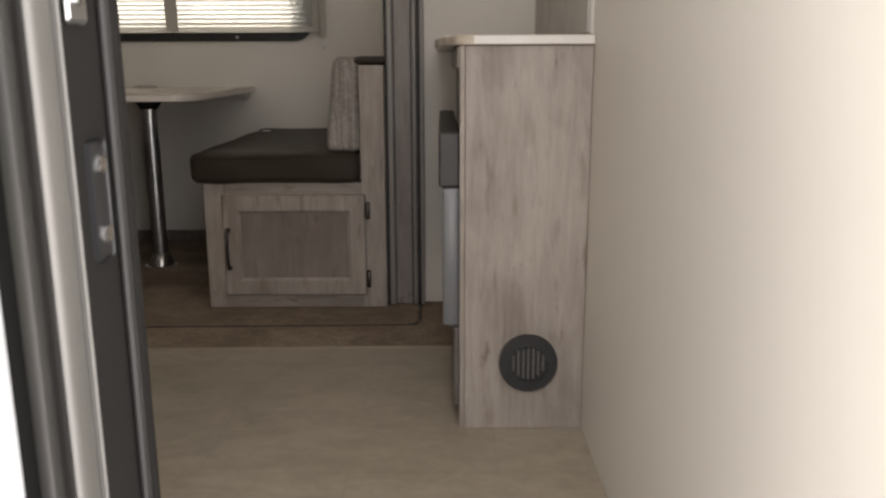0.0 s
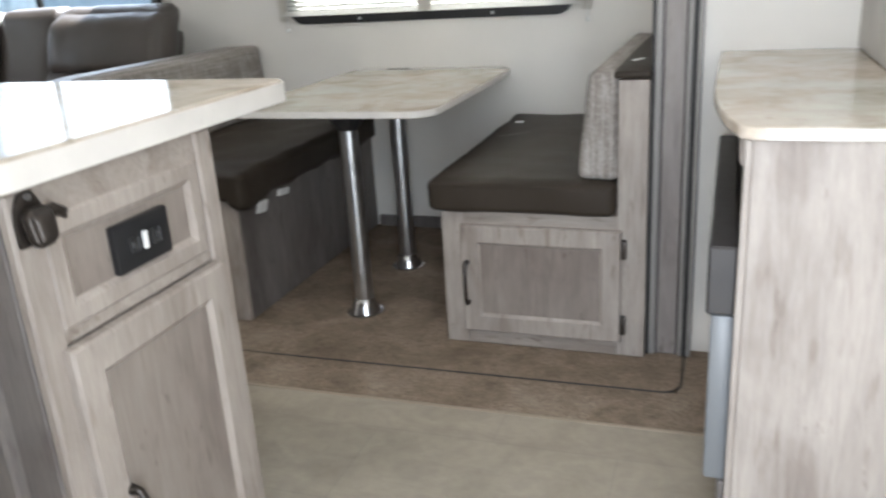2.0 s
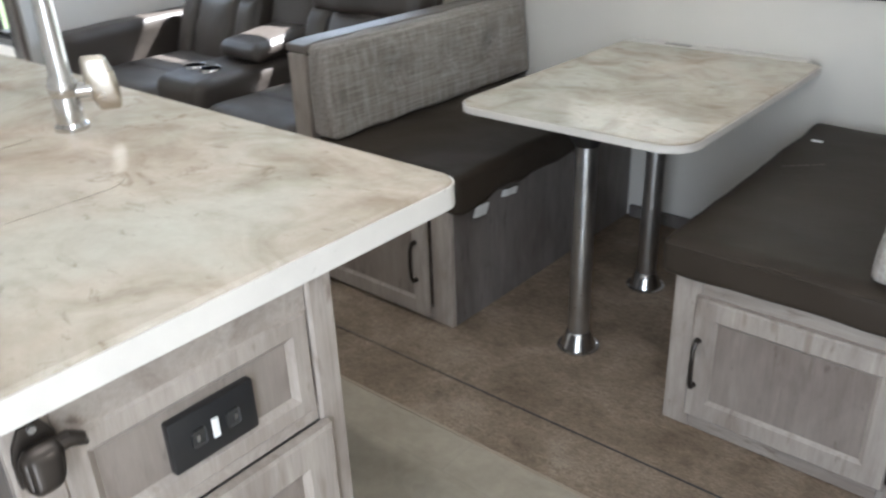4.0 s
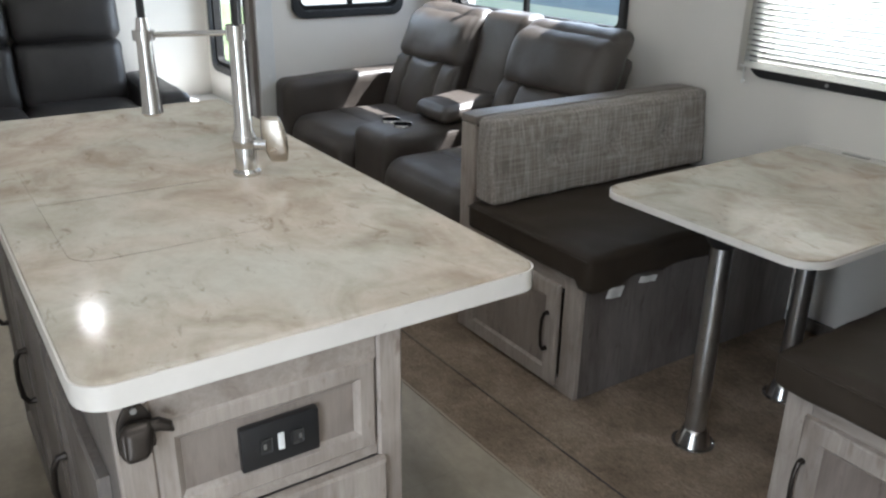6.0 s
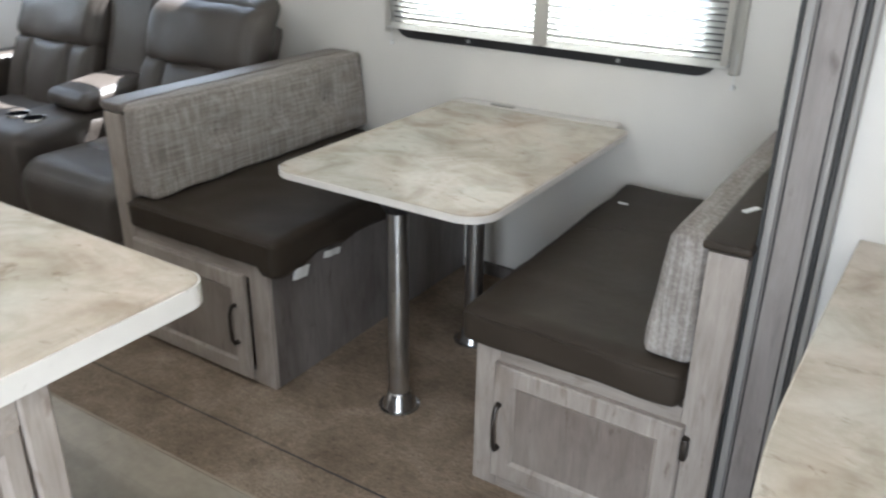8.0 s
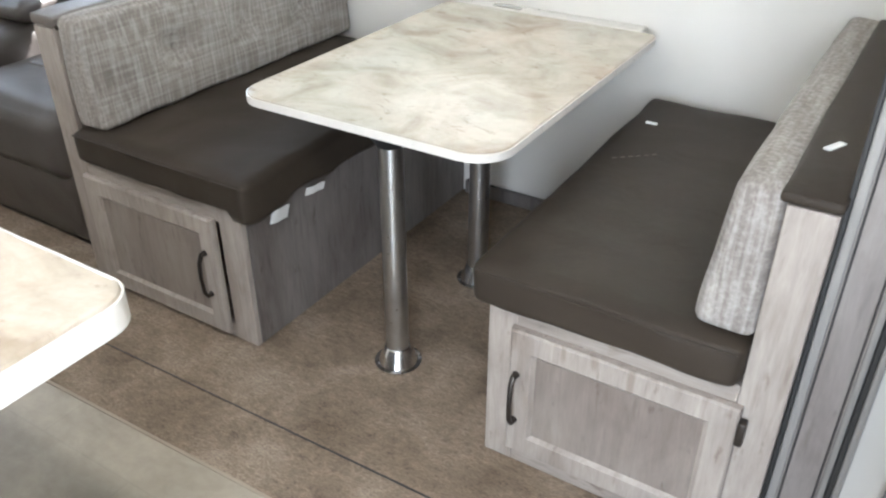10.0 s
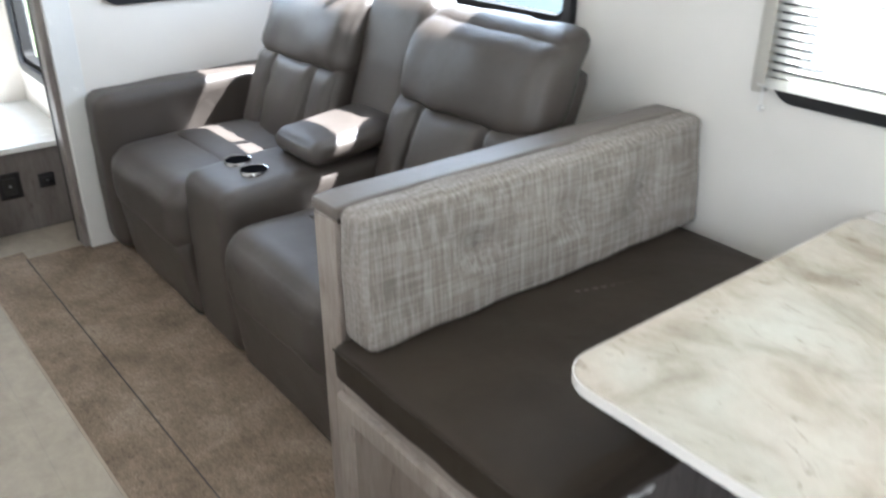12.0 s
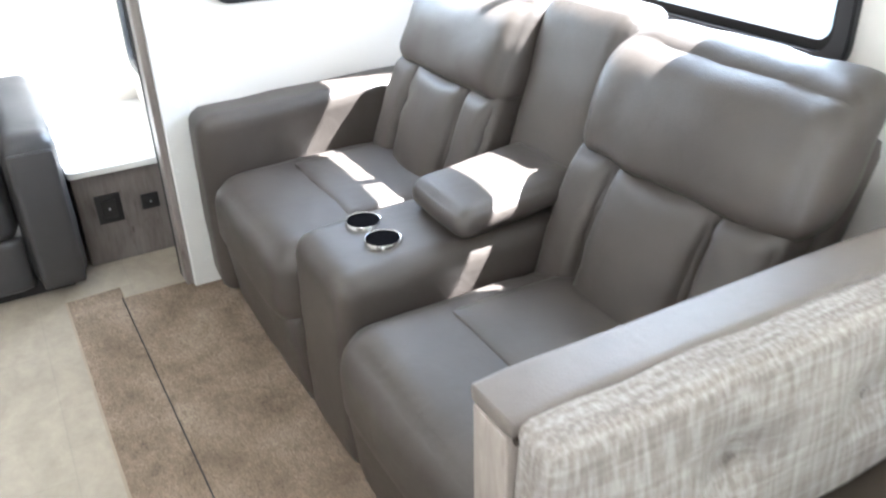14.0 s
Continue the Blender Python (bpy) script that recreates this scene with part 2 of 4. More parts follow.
BLACK_METAL = plain("black_painted_metal", (0.016, 0.015, 0.014), 0.62, bump_strength=0.02)
BLACK_METAL.node_tree.nodes["Principled BSDF"].inputs["Specular IOR Level"].default_value = 0.12
BRONZE = plain("dark_bronze", (0.05, 0.042, 0.036), 0.34, 0.7, bump_strength=0.03)
CHROME = plain("brushed_nickel", (0.62, 0.61, 0.60), 0.2, 1.0, var=0.05, bump_strength=0.0)
STEEL = plain("galvanised_steel", (0.55, 0.56, 0.57), 0.3, 1.0, var=0.1, scale=18, bump_strength=0.02)
ALU = plain("grey_aluminium", (0.085, 0.083, 0.08), 0.45, 0.8, var=0.08, bump_strength=0.02)
PALE_ALU = plain("pale_aluminium", (0.16, 0.155, 0.145), 0.42, 0.4, var=0.08, bump_strength=0.02)
WHITE = plain("white_plastic", (0.75, 0.75, 0.73), 0.35, var=0.03)
CHARCOAL = plain("charcoal_laminate", (0.03, 0.026, 0.024), 0.5, var=0.15, scale=12)
GREY_PANEL = plain("light_grey_enamel", (0.17, 0.175, 0.18), 0.35, var=0.04)
TILE = plain("grey_wall_tile", (0.40, 0.375, 0.34), 0.42, var=0.12, scale=5, bump_strength=0.03)
GROUT = plain("pale_grout", (0.55, 0.53, 0.49), 0.8)
SHELF = plain("white_shelf_laminate", (0.74, 0.74, 0.72), 0.25, var=0.04)
BLIND = translucent("white_blind_vinyl", (0.80, 0.79, 0.75))
TAPE = translucent("blind_tape", (0.66, 0.63, 0.57))
GLASS = glass_mat()
LENS = glow("puck_lens", (1.0, 0.94, 0.87), 30.0)
BRASS = plain("warm_nickel", (0.56, 0.51, 0.44), 0.26, 1.0, var=0.05, bump_strength=0.0)
GRAVEL = plain("pale_gravel", (0.24, 0.228, 0.21), 0.9, var=0.25, scale=3, bump_scale=30, bump_strength=0.5)
RV_BLUE = plain("blue_grey_panel", (0.30, 0.36, 0.50), 0.35, var=0.05)
GRASS = plain("dry_grass", (0.16, 0.20, 0.09), 0.9, var=0.3, scale=2.0, bump_strength=0.4)

# ---- building helpers ----


def finish(bm, angle=35):
    bmesh.ops.recalc_face_normals(bm, faces=bm.faces[:])
    lim = radians(angle)
    for f in bm.faces:
        f.smooth = True
    for e in bm.edges:
        e.smooth = not (len(e.link_faces) == 2 and e.calc_face_angle(0) > lim)


def box(x0, x1, y0, y1, z0, z1, bev=0.002, seg=1, bm=None):
    bm = bm or bmesh.new()
    vs = bmesh.ops.create_cube(bm, size=1.0)["verts"]
    for v in vs:
        v.co = Vector((x0 + (v.co.x + 0.5) * (x1 - x0), y0 + (v.co.y + 0.5) * (y1 - y0), z0 + (v.co.z + 0.5) * (z1 - z0)))
    if bev:
        es = list({e for v in vs for e in v.link_edges})
        bmesh.ops.bevel(bm, geom=es, offset=bev, segments=seg, affect="EDGES", profile=0.5)
    return bm


def pillow(x0, x1, y0, y1, z0, z1, r=0.03, puff=(0, 0, 0), cuts=11, wrinkle=0.0, shape=None, seed=0.0):
    """A soft rounded block; puff swells each pair of faces; shape(co, u) may bend it further."""
    bm = bmesh.new()
    bmesh.ops.create_cube(bm, size=2.0)
    bmesh.ops.subdivide_edges(bm, edges=bm.edges[:], cuts=cuts, use_grid_fill=True)
    c = Vector(((x0 + x1) / 2, (y0 + y1) / 2, (z0 + z1) / 2))
    h = Vector(((x1 - x0) / 2, (y1 - y0) / 2, (z1 - z0) / 2))
    r = min(r, *h) * 0.999
    inner = h - Vector((r, r, r))
    for v in bm.verts:
        u = v.co.copy()
        # crowd the rows towards the edges, where the rounding is
        w = Vector([math.copysign(abs(a) ** 0.72, a) if a else 0.0 for a in u])
        p = Vector([w[i] * h[i] for i in range(3)])
        q = Vector([max(-inner[i], min(inner[i], p[i])) for i in range(3)])
        d = p - q
        if d.length > 1e-9:
            p = q + d.normalized() * r
        fade = [(1 - w[i] ** 2) for i in range(3)]
        for i in range(3):
            j, k = (i + 1) % 3, (i + 2) % 3
            p[i] += w[i] * puff[i] * (max(0, fade[j]) * max(0, fade[k])) ** 0.6
        p += c
        if wrinkle:
            n = noise.noise_vector(p * 9 + Vector((seed, seed, seed))) * wrinkle
            p += n
        if shape:
            p = shape(p, w)
        v.co = p
    return bm


def outline(points, z0, z1, bev=0.0, seg=2):
    """A flat-topped block over a plan outline."""
    bm = bmesh.new()
    f = bm.faces.new([bm.verts.new((x, y, z0)) for x, y in points])
    top = bmesh.ops.extrude_face_region(bm, geom=[f])
    vs = [g for g in top["geom"] if isinstance(g, bmesh.types.BMVert)]
    bmesh.ops.translate(bm, verts=vs, vec=(0, 0, z1 - z0))
    if bev:
        es = [e for e in bm.edges if abs(e.verts[0].co.z - e.verts[1].co.z) < 1e-6]
        bmesh.ops.bevel(bm, geom=es, offset=bev, segments=seg, affect="EDGES", profile=0.5)
    return bm


def rounded(x0, x1, y0, y1, radii, n=7):
    """Plan outline of a rectangle with its own radius at each corner: (x0y0, x1y0, x1y1, x0y1)."""
    pts = []
    for (cx, cy, sx, sy, a0), r in zip(((x0, y0, 1, 1, 180), (x1, y0, -1, 1, 270), (x1, y1, -1, -1, 0), (x0, y1, 1, -1, 90)), radii):
        if r <= 0:
            pts.append((cx, cy))
            continue
        for i in range(n + 1):
            a = radians(a0 + 90 * i / n)
            pts.append((cx + sx * r + r * math.cos(a), cy + sy * r + r * math.sin(a)))
    return pts


def ring(outer, inner, d0, d1):
    """A frame between two outlines of equal count, d0 to d1 deep along z."""
    bm = bmesh.new()
    n = len(outer)
    loops = [[bm.verts.new((x, y, z)) for x, y in o] for z in (d0, d1) for o in (outer, inner)]
    for i in range(n):
        j = (i + 1) % n
        for a, b in ((0, 1), (3, 2), (2, 0), (1, 3)):
            bm.faces.new((loops[a][i], loops[a][j], loops[b][j], loops[b][i]))
    return bm


def lathe(profile, centre, n=24):
    """Turn (radius, z) pairs about a vertical axis."""
    bm = bmesh.new()
    rows = [[bm.verts.new((centre[0] + r * math.cos(2 * math.pi * i / n), centre[1] + r * math.sin(2 * math.pi * i / n), z)) for i in range(n)] for r, z in profile]
    for a, b in zip(rows, rows[1:]):
        for i in range(n):
            j = (i + 1) % n
            bm.faces.new((a[i], a[j], b[j], b[i]))
    bm.faces.new(rows[0][::-1])
    bm.faces.new(rows[-1])
    return bm


def tube(points, r, n=10, bm=None):
    """A round bar along a line of points."""
    bm = bm or bmesh.new()
    pts = [Vector(p) for p in points]
    rows = []
    side = None
    for i, p in enumerate(pts):
        d = (pts[min(i + 1, len(pts) - 1)] - pts[max(i - 1, 0)]).normalized()
        if side is None:
            side = d.orthogonal().normalized()
        side = (side - d * side.dot(d)).normalized()
        up = d.cross(side)
        rr = r[i] if isinstance(r, (list, tuple)) else r
        rows.append([bm.verts.new(p + (side * math.cos(2 * math.pi * k / n) + up * math.sin(2 * math.pi * k / n)) * rr) for k in range(n)])
    for a, b in zip(rows, rows[1:]):
        for k in range(n):
            j = (k + 1) % n
            bm.faces.new((a[k], a[j], b[j], b[k]))
    bm.faces.new(rows[0][::-1])
    bm.faces.new(rows[-1])
    return bm


def mesh_of(name, bm, mat, origin=(0, 0, 0), angle=35):
    finish(bm, angle)
    if any(origin):
        bmesh.ops.translate(bm, verts=bm.verts[:], vec=-Vector(origin))
    me = bpy.data.meshes.new(name)
    bm.to_mesh(me)
    bm.free()
    me.materials.append(mat)
    return me


def thing(name, base, label, category, group="", kind=""):
    ob = new(name)
    ob.empty_display_size = 0.1
    ob.location = base
    return tagged(ob, label, category, group, kind)


def part(name, bm, mat, parent, label="", angle=35):
    root = parent.parent or parent
    ob = new(name, mesh_of(name, bm, mat, root.location, angle))
    ob.parent = parent
    return tagged(ob, label) if label else ob


def solid(name, bm, mat, base=(0, 0, 0), label="", category="", group="", kind="", angle=35):
    ob = new(name, mesh_of(name, bm, mat, base, angle))
    ob.location = base
    return tagged(ob, label, category, group, kind)


def structure(name, bm, mat, label, category):
    return solid(name, bm, mat, (0, 0, 0), label, category, kind="structure")


def wall_y(y0, y1, x0, x1, z0, z1, holes):
    """A wall along x with openings (xa, xb, za, zb)."""
    bm = bmesh.new()
    xs = sorted({x0, x1, *[h[0] for h in holes], *[h[1] for h in holes]})
    for a, b in zip(xs, xs[1:]):
        cuts = sorted((h[2], h[3]) for h in holes if h[0] <= a + 1e-6 and h[1] >= b - 1e-6)
        z = z0
        for lo, hi in cuts + [(z1, z1)]:
            if lo > z + 1e-6:
                box(a, b, y0, y1, z, lo, 0, bm=bm)
            z = hi
    bmesh.ops.remove_doubles(bm, verts=bm.verts[:], dist=1e-5)
    return bm


def swap_xy(bm):
    for v in bm.verts:
        v.co = Vector((v.co.y, v.co.x, v.co.z))
    return bm


# ---- the shell of the trailer ----
FLOOR, CEIL, SLIDE_CEIL = -0.012, 2.06, 2.0
BACK, SLIDE_L, SLIDE_R = 4.12, -3.88, 0.03
MAIN = 3.08
W1 = (-1.62, -0.42, 0.95, 1.80)
W2 = (-3.66, -2.35, 0.985, 1.73)
WE = (3.22, 3.85, 0.985, 1.50)
WL = (-4.86, -4.15, 0.58, 1.28)

structure("floor", box(-5.0, 0.6, 0.76, 2.63, -0.06, FLOOR, 0), VINYL, "beige sheet vinyl floor with faint tile print", "floor")
structure("floor_entry", box(-5.0, -3.93, 2.63, 3.08, -0.06, FLOOR, 0), VINYL, "beige sheet vinyl floor beside the slide", "floor")
structure("slide_floor", outline([(-3.93, 2.745)] + rounded(-3.93, 0.115, 2.806, 4.2, (0.0, 0.05, 0, 0))[1:], -0.05, 0.0, 0), CARPET, "mottled brown floor of the slide-out room", "floor")


def ramp_strip():
    bm = bmesh.new()
    prof = [(2.622, FLOOR + 0.002), (2.80, -0.003), (2.80, -0.05), (2.622, -0.05)]
    rows = [[bm.verts.new((x, y - d, z)) for y, z in prof] for x, d in ((-4.02, 0.05), (0.235, -0.012))]
    for i in range(4):
        j = (i + 1) % 4
        bm.faces.new((rows[0][i], rows[0][j], rows[1][j], rows[1][i]))
    bm.faces.new(rows[0])
    bm.faces.new(rows[1][::-1])
    box(0.1155, 0.235, 2.80, 3.08, -0.05, -0.003, 0, bm=bm)
    return bm


structure("floor_ramp", ramp_strip(), CARPET, "mottled brown sloping strip in front of the slide", "floor")


def seam_strip():
    pts = [(-3.93, 2.745, -0.001), (-2.0, 2.778, -0.001), (0.06, 2.806, -0.001)]
    for i in range(7):
        a = radians(-90 + 90 * i / 6)
        pts.append((0.072 + 0.05 * math.cos(a), 2.856 + 0.05 * math.sin(a), -0.001))
    pts.append((0.122, 3.06, -0.001))
    return tube(pts, 0.0023, 8)


structure("floor_seam", seam_strip(), RUBBER, "black rubber seam round the slide floor", "trim")
structure("floor_transition", outline([(-4.02, 2.564), (0.235, 2.626), (0.235, 2.634), (-4.02, 2.572)], -0.02, FLOOR + 0.003, 0), plain("vinyl_edge", (0.33, 0.27, 0.20), 0.5), "thin tan edge between vinyl and ramp", "trim")

structure("wall_slide_back", wall_y(BACK, BACK + 0.06, SLIDE_L - 0.06, SLIDE_R + 0.06, -0.06, SLIDE_CEIL + 0.06, [W1, W2]), WALL, "cream wallboard with two window openings", "wall")
structure("wall_slide_end", swap_xy(wall_y(SLIDE_L - 0.06, SLIDE_L, 3.0, BACK, -0.06, SLIDE_CEIL + 0.06, [WE])), WALL, "cream end wall of the slide", "wall")
structure("wall_slide_side", box(SLIDE_R, SLIDE_R + 0.06, 3.062, BACK, -0.06, SLIDE_CEIL + 0.06, 0), WALL, "cream side wall of the slide", "wall")
structure("ceiling_slide", box(SLIDE_L - 0.06, SLIDE_R + 0.06, 3.0, BACK + 0.06, SLIDE_CEIL, SLIDE_CEIL + 0.05, 0), CEILING, "white ceiling panel of the slide", "ceiling")
structure("wall_main_over", box(-3.94, 0.09, MAIN, MAIN + 0.03, SLIDE_CEIL - 0.02, CEIL, 0), WALL, "cream header over the slide opening", "wall")
structure("wall_main_right", box(0.0905, 0.56, MAIN, MAIN + 0.06, -0.06, CEIL, 0), WALL, "cream wallboard beside the slide", "wall")
structure("wall_main_left", wall_y(MAIN, MAIN + 0.06, -5.0, -3.9405, -0.06, CEIL, [WL]), WALL, "cream wallboard with a side window", "wall")
structure("wall_front_end", box(-5.06, -5.0, 0.74, MAIN + 0.06, -0.06, CEIL, 0), WALL, "cream end wall behind the sofa", "wall")
structure("ceiling", box(-5.06, 0.62, 0.74, MAIN + 0.06, CEIL, CEIL + 0.05, 0), CEILING, "white ceiling panel", "ceiling")
DOOR = (-0.02, 0.5139, -0.03, 1.88)
structure("wall_entry_side", wall_y(0.745, 0.80, -5.06, 0.62, -0.06, CEIL, [DOOR]), WALL, "cream inner face of the entry side wall", "wall")
structure("wall_outside", wall_y(0.725, 0.743, -5.06, 3.2, -0.35, CEIL + 0.1, [(-0.02, 0.53, -0.04, 1.88)]), SHELL, "white fibreglass outside wall", "wall")
structure("wall_partition", box(0.514, 0.60, 0.80, MAIN, -0.06, CEIL, 0), ENTRY_WALL, "cream partition wall beside the entry door", "wall")
structure("baseboard", box(-1.30, -0.60, BACK - 0.022, BACK - 0.001, 0.0, 0.05, 0.003), WOOD_DARK_AND_SHADED, "dark wood strip under the window wall", "trim")
structure("ground", box(-250, 250, -250, 250, -0.95, -0.75, 0), GRAVEL, "pale gravel yard", "ground")

# fascia boards round the slide opening
for side, xa, xb in (("right", 0.022, 0.112), ("left", -3.985, -3.90)):
    f = thing("slide_fascia_" + side, ((xa + xb) / 2, 3.05, 0), "grey wood fascia with black rubber seals", "trim", kind="structure")
    yf = 3.035 if side == "right" else 2.962
    part("board", box(xa, xb, yf, yf + 0.025, 0.001, SLIDE_CEIL, 0.003), FASCIA, f)
    if side == "right":
        for x, w, d in ((xa - 0.009, 0.0040, 0.010), (xa + 0.017, 0.0018, 0.003), (xb - 0.017, 0.0018, 0.003), (xb + 0.006, 0.0050, 0.010)):
            part("seal", box(x - w, x + w, yf - d, yf + 0.033, 0.001, SLIDE_CEIL, 0.0015), RUBBER, f, "black rubber seal")
        for x, w, d in ((xa + 0.004, 0.0085, 0.012), (xb - 0.006, 0.0060, 0.012), (xb + 0.018, 0.0065, 0.012)):
            part("bead", box(x - w, x + w, yf - d, yf + 0.030, 0.001, SLIDE_CEIL, 0.004, 2), BEAD, f, "rounded grey bead")
    else:
        for x in (xa - 0.006, xa + 0.016):
            part("seal", box(x - 0.004, x + 0.004, yf - 0.002, yf + 0.035, 0.001, SLIDE_CEIL, 0.002), RUBBER, f, "black rubber seal")
structure("slide_trim", box(-3.898, -3.872, 2.985, 3.078, 0.001, SLIDE_CEIL, 0.003), SHELF, "white trim on the end of the slide wall", "trim")

# entry door frame
df = thing("door_1", (0, 0.77, 0), "black and grey metal frame of the entry door", "door frame", kind="structure")
part("outer_flange", box(-0.015, -0.006, 0.711, 0.7235, -0.05, 1.90, 0.003, 2), ALU, df, "grey aluminium flange")
part("frame_rail", box(-0.03, -0.003, 0.7238, 0.7275, -0.05, 1.90, 0.001), BLACK_METAL, df)
part("silver_bead", box(-0.03, 0.0, 0.728, 0.752, -0.03, 1.86, 0.005, 3), PALE_ALU, df, "pale aluminium bead")
part("edge_line", box(-0.03, 0.0015, 0.7535, 0.7562, -0.03, 1.86, 0.0008), PALE_ALU, df, "thin bright edge")
part("jamb", box(-0.03, 0.0, 0.757, 0.824, -0.03, 1.86, 0.002), BLACK_METAL, df)
part("door_stop", box(0.0005, 0.006, 0.802, 0.811, -0.03, 1.86, 0.0028, 2), RUBBER, df, "black rubber weather strip")
part("inner_flange", box(-0.05, 0.002, 0.8245, 0.835, -0.03, 1.90, 0.003, 2), BLACK_METAL, df)
plate = part("strike_plate", box(0.0005, 0.003, 0.770, 0.792, 0.698, 0.766, 0.003, 2), BLACK, df, "black strike plate with two screws")
for z in (0.711, 0.751):
    part("screw", tube([(0.0025, 0.7815, z + 0.002), (0.0055, 0.7815, z + 0.002)], 0.0048, 10), CHROME, plate, "bright screw head")
catch = part("catch_plate", box(0.0005, 0.004, 0.760, 0.784, 0.828, 1.02, 0.002), STEEL, df, "bright steel catch plate with a slot")
# plate is not cut; a black strip carries the slot's shade
part("slot", box(0.0042, 0.0046, 0.766, 0.779, 0.868, 0.965, 0), HOLE_SHADE, catch, "black strip as the shaded slot")
for y in (0.7705, 0.7755):
    part("bar", box(0.0047, 0.0065, y - 0.0010, y + 0.0010, 0.870, 0.963, 0.0006), CHROME, catch)
part("rib", box(0.0042, 0.0075, 0.760, 0.7635, 0.862, 0.975, 0.001), STEEL, catch)
part("screw", tube([(0.0035, 0.772, 0.842), (0.0062, 0.772, 0.842)], 0.0052, 12), CHROME, catch)
part("header", box(0.0, 0.514, 0.700, 0.850, 1.84, 1.86, 0.003), BLACK_METAL, df)
part("threshold", box(0.0, 0.514, 0.724, 0.80, -0.03, FLOOR + 0.004, 0.003), ALU, df, "aluminium threshold")

# ---- windows ----


def window(name, m, w, h, label, corner=0.07, bar=None):
    """A framed window in its own plane: x across, y up, z into the room."""
    wd = thing(name, m.translation, label, "window", kind="structure")

    def place(bm):
        bmesh.ops.transform(bm, matrix=m, verts=bm.verts[:])
        return bm
    outer = rounded(-w / 2 - 0.03, w / 2 + 0.03, -h / 2 - 0.035, h / 2 + 0.03, (corner,) * 4)
    inner = rounded(-w / 2 + 0.012, w / 2 - 0.012, -h / 2 + 0.008, h / 2 - 0.012, (corner * 0.7,) * 4)
    fr = ring(outer, inner, 0.002, 0.022)
    bmesh.ops.bevel(fr, geom=[e for e in fr.edges if abs(e.verts[0].co.z - e.verts[1].co.z) < 1e-6 and e.verts[0].co.z > 0.01], offset=0.005, segments=2, affect="EDGES")
    part("window_frame", place(fr), BLACK, wd, "black rounded frame")
    out2 = rounded(-w / 2 + 0.004, w / 2 - 0.004, -h / 2 + 0.004, h / 2 - 0.004, (corner * 0.7,) * 4)
    in2 = rounded(-w / 2 + 0.03, w / 2 - 0.03, -h / 2 + 0.03, h / 2 - 0.03, (corner * 0.5,) * 4)
    part("window_sash", place(ring(out2, in2, -0.045, 0.0)), BLACK_METAL, wd, "black metal sash")
    if bar is not None:
        part("mullion", place(box(bar - 0.014, bar + 0.014, -h / 2 + 0.02, h / 2 - 0.02, -0.04, -0.012, 0.003)), BLACK_METAL, wd)
    pane = part("pane", place(box(-w / 2 + 0.02, w / 2 - 0.02, -h / 2 + 0.02, h / 2 - 0.02, -0.034, -0.030, 0)), GLASS, wd, "clear glass pane")
    pane.visible_shadow = False
    return wd


def win_pose(rect, y):
    return pose((rect[0] + rect[1]) / 2, y, (rect[2] + rect[3]) / 2, 90, 0, 0)


w1 = window("window_1", win_pose(W1, BACK), W1[1] - W1[0], W1[3] - W1[2], "black framed window over the dinette table", bar=0.03)
# extra rail hidden behind the blind, added to block sun passing below it
part("bottom_rail", box(W1[0] + 0.005, W1[1] - 0.005, BACK - 0.001, BACK + 0.05, 0.952, 1.0, 0.002), BLACK_METAL, w1)
for x in (-1.31, -0.72):
    part("screw", tube([(x, BACK - 0.0215, 0.932), (x, BACK - 0.0245, 0.932)], 0.007, 10), STEEL, w1)
window("window_2", win_pose(W2, BACK), W2[1] - W2[0], W2[3] - W2[2], "black framed window behind the reclining sofa", bar=-0.06)
window("window_3", pose(SLIDE_L, (WE[0] + WE[1]) / 2, (WE[2] + WE[3]) / 2, 90, 0, 90), WE[1] - WE[0], WE[3] - WE[2], "small black framed end window", bar=0.02)
window("window_4", win_pose(WL, MAIN), WL[1] - WL[0], WL[3] - WL[2], "black framed side window over the shelf", bar=0.05)

# mini blinds on the dinette window, half tilted
blind = thing("window_blind", (-1.0, BACK - 0.045, 1.6), "white horizontal mini blinds, lowered and half closed", "blind")


def slat(x0, x1, z):
    bm = bmesh.new()
    prof = [(-0.0105, 0.0085), (-0.004, 0.0042), (0.003, -0.0016), (0.0105, -0.0085)]
    top = [[bm.verts.new((x, BACK - 0.037 + a, z + b + s)) for a, b in prof] for s in (0, 0.0012) for x in (x0, x1)]
    for i in range(3):
        bm.faces.new((top[0][i], top[0][i + 1], top[1][i + 1], top[1][i]))
        bm.faces.new((top[2][i], top[3][i], top[3][i + 1], top[2][i + 1]))
    for a, b in ((0, 2), (1, 3)):
        bm.faces.new(top[a] + top[b][::-1])
    bm.faces.new((top[0][0], top[1][0], top[3][0], top[2][0]))
    bm.faces.new((top[0][3], top[2][3], top[3][3], top[1][3]))
    return bm


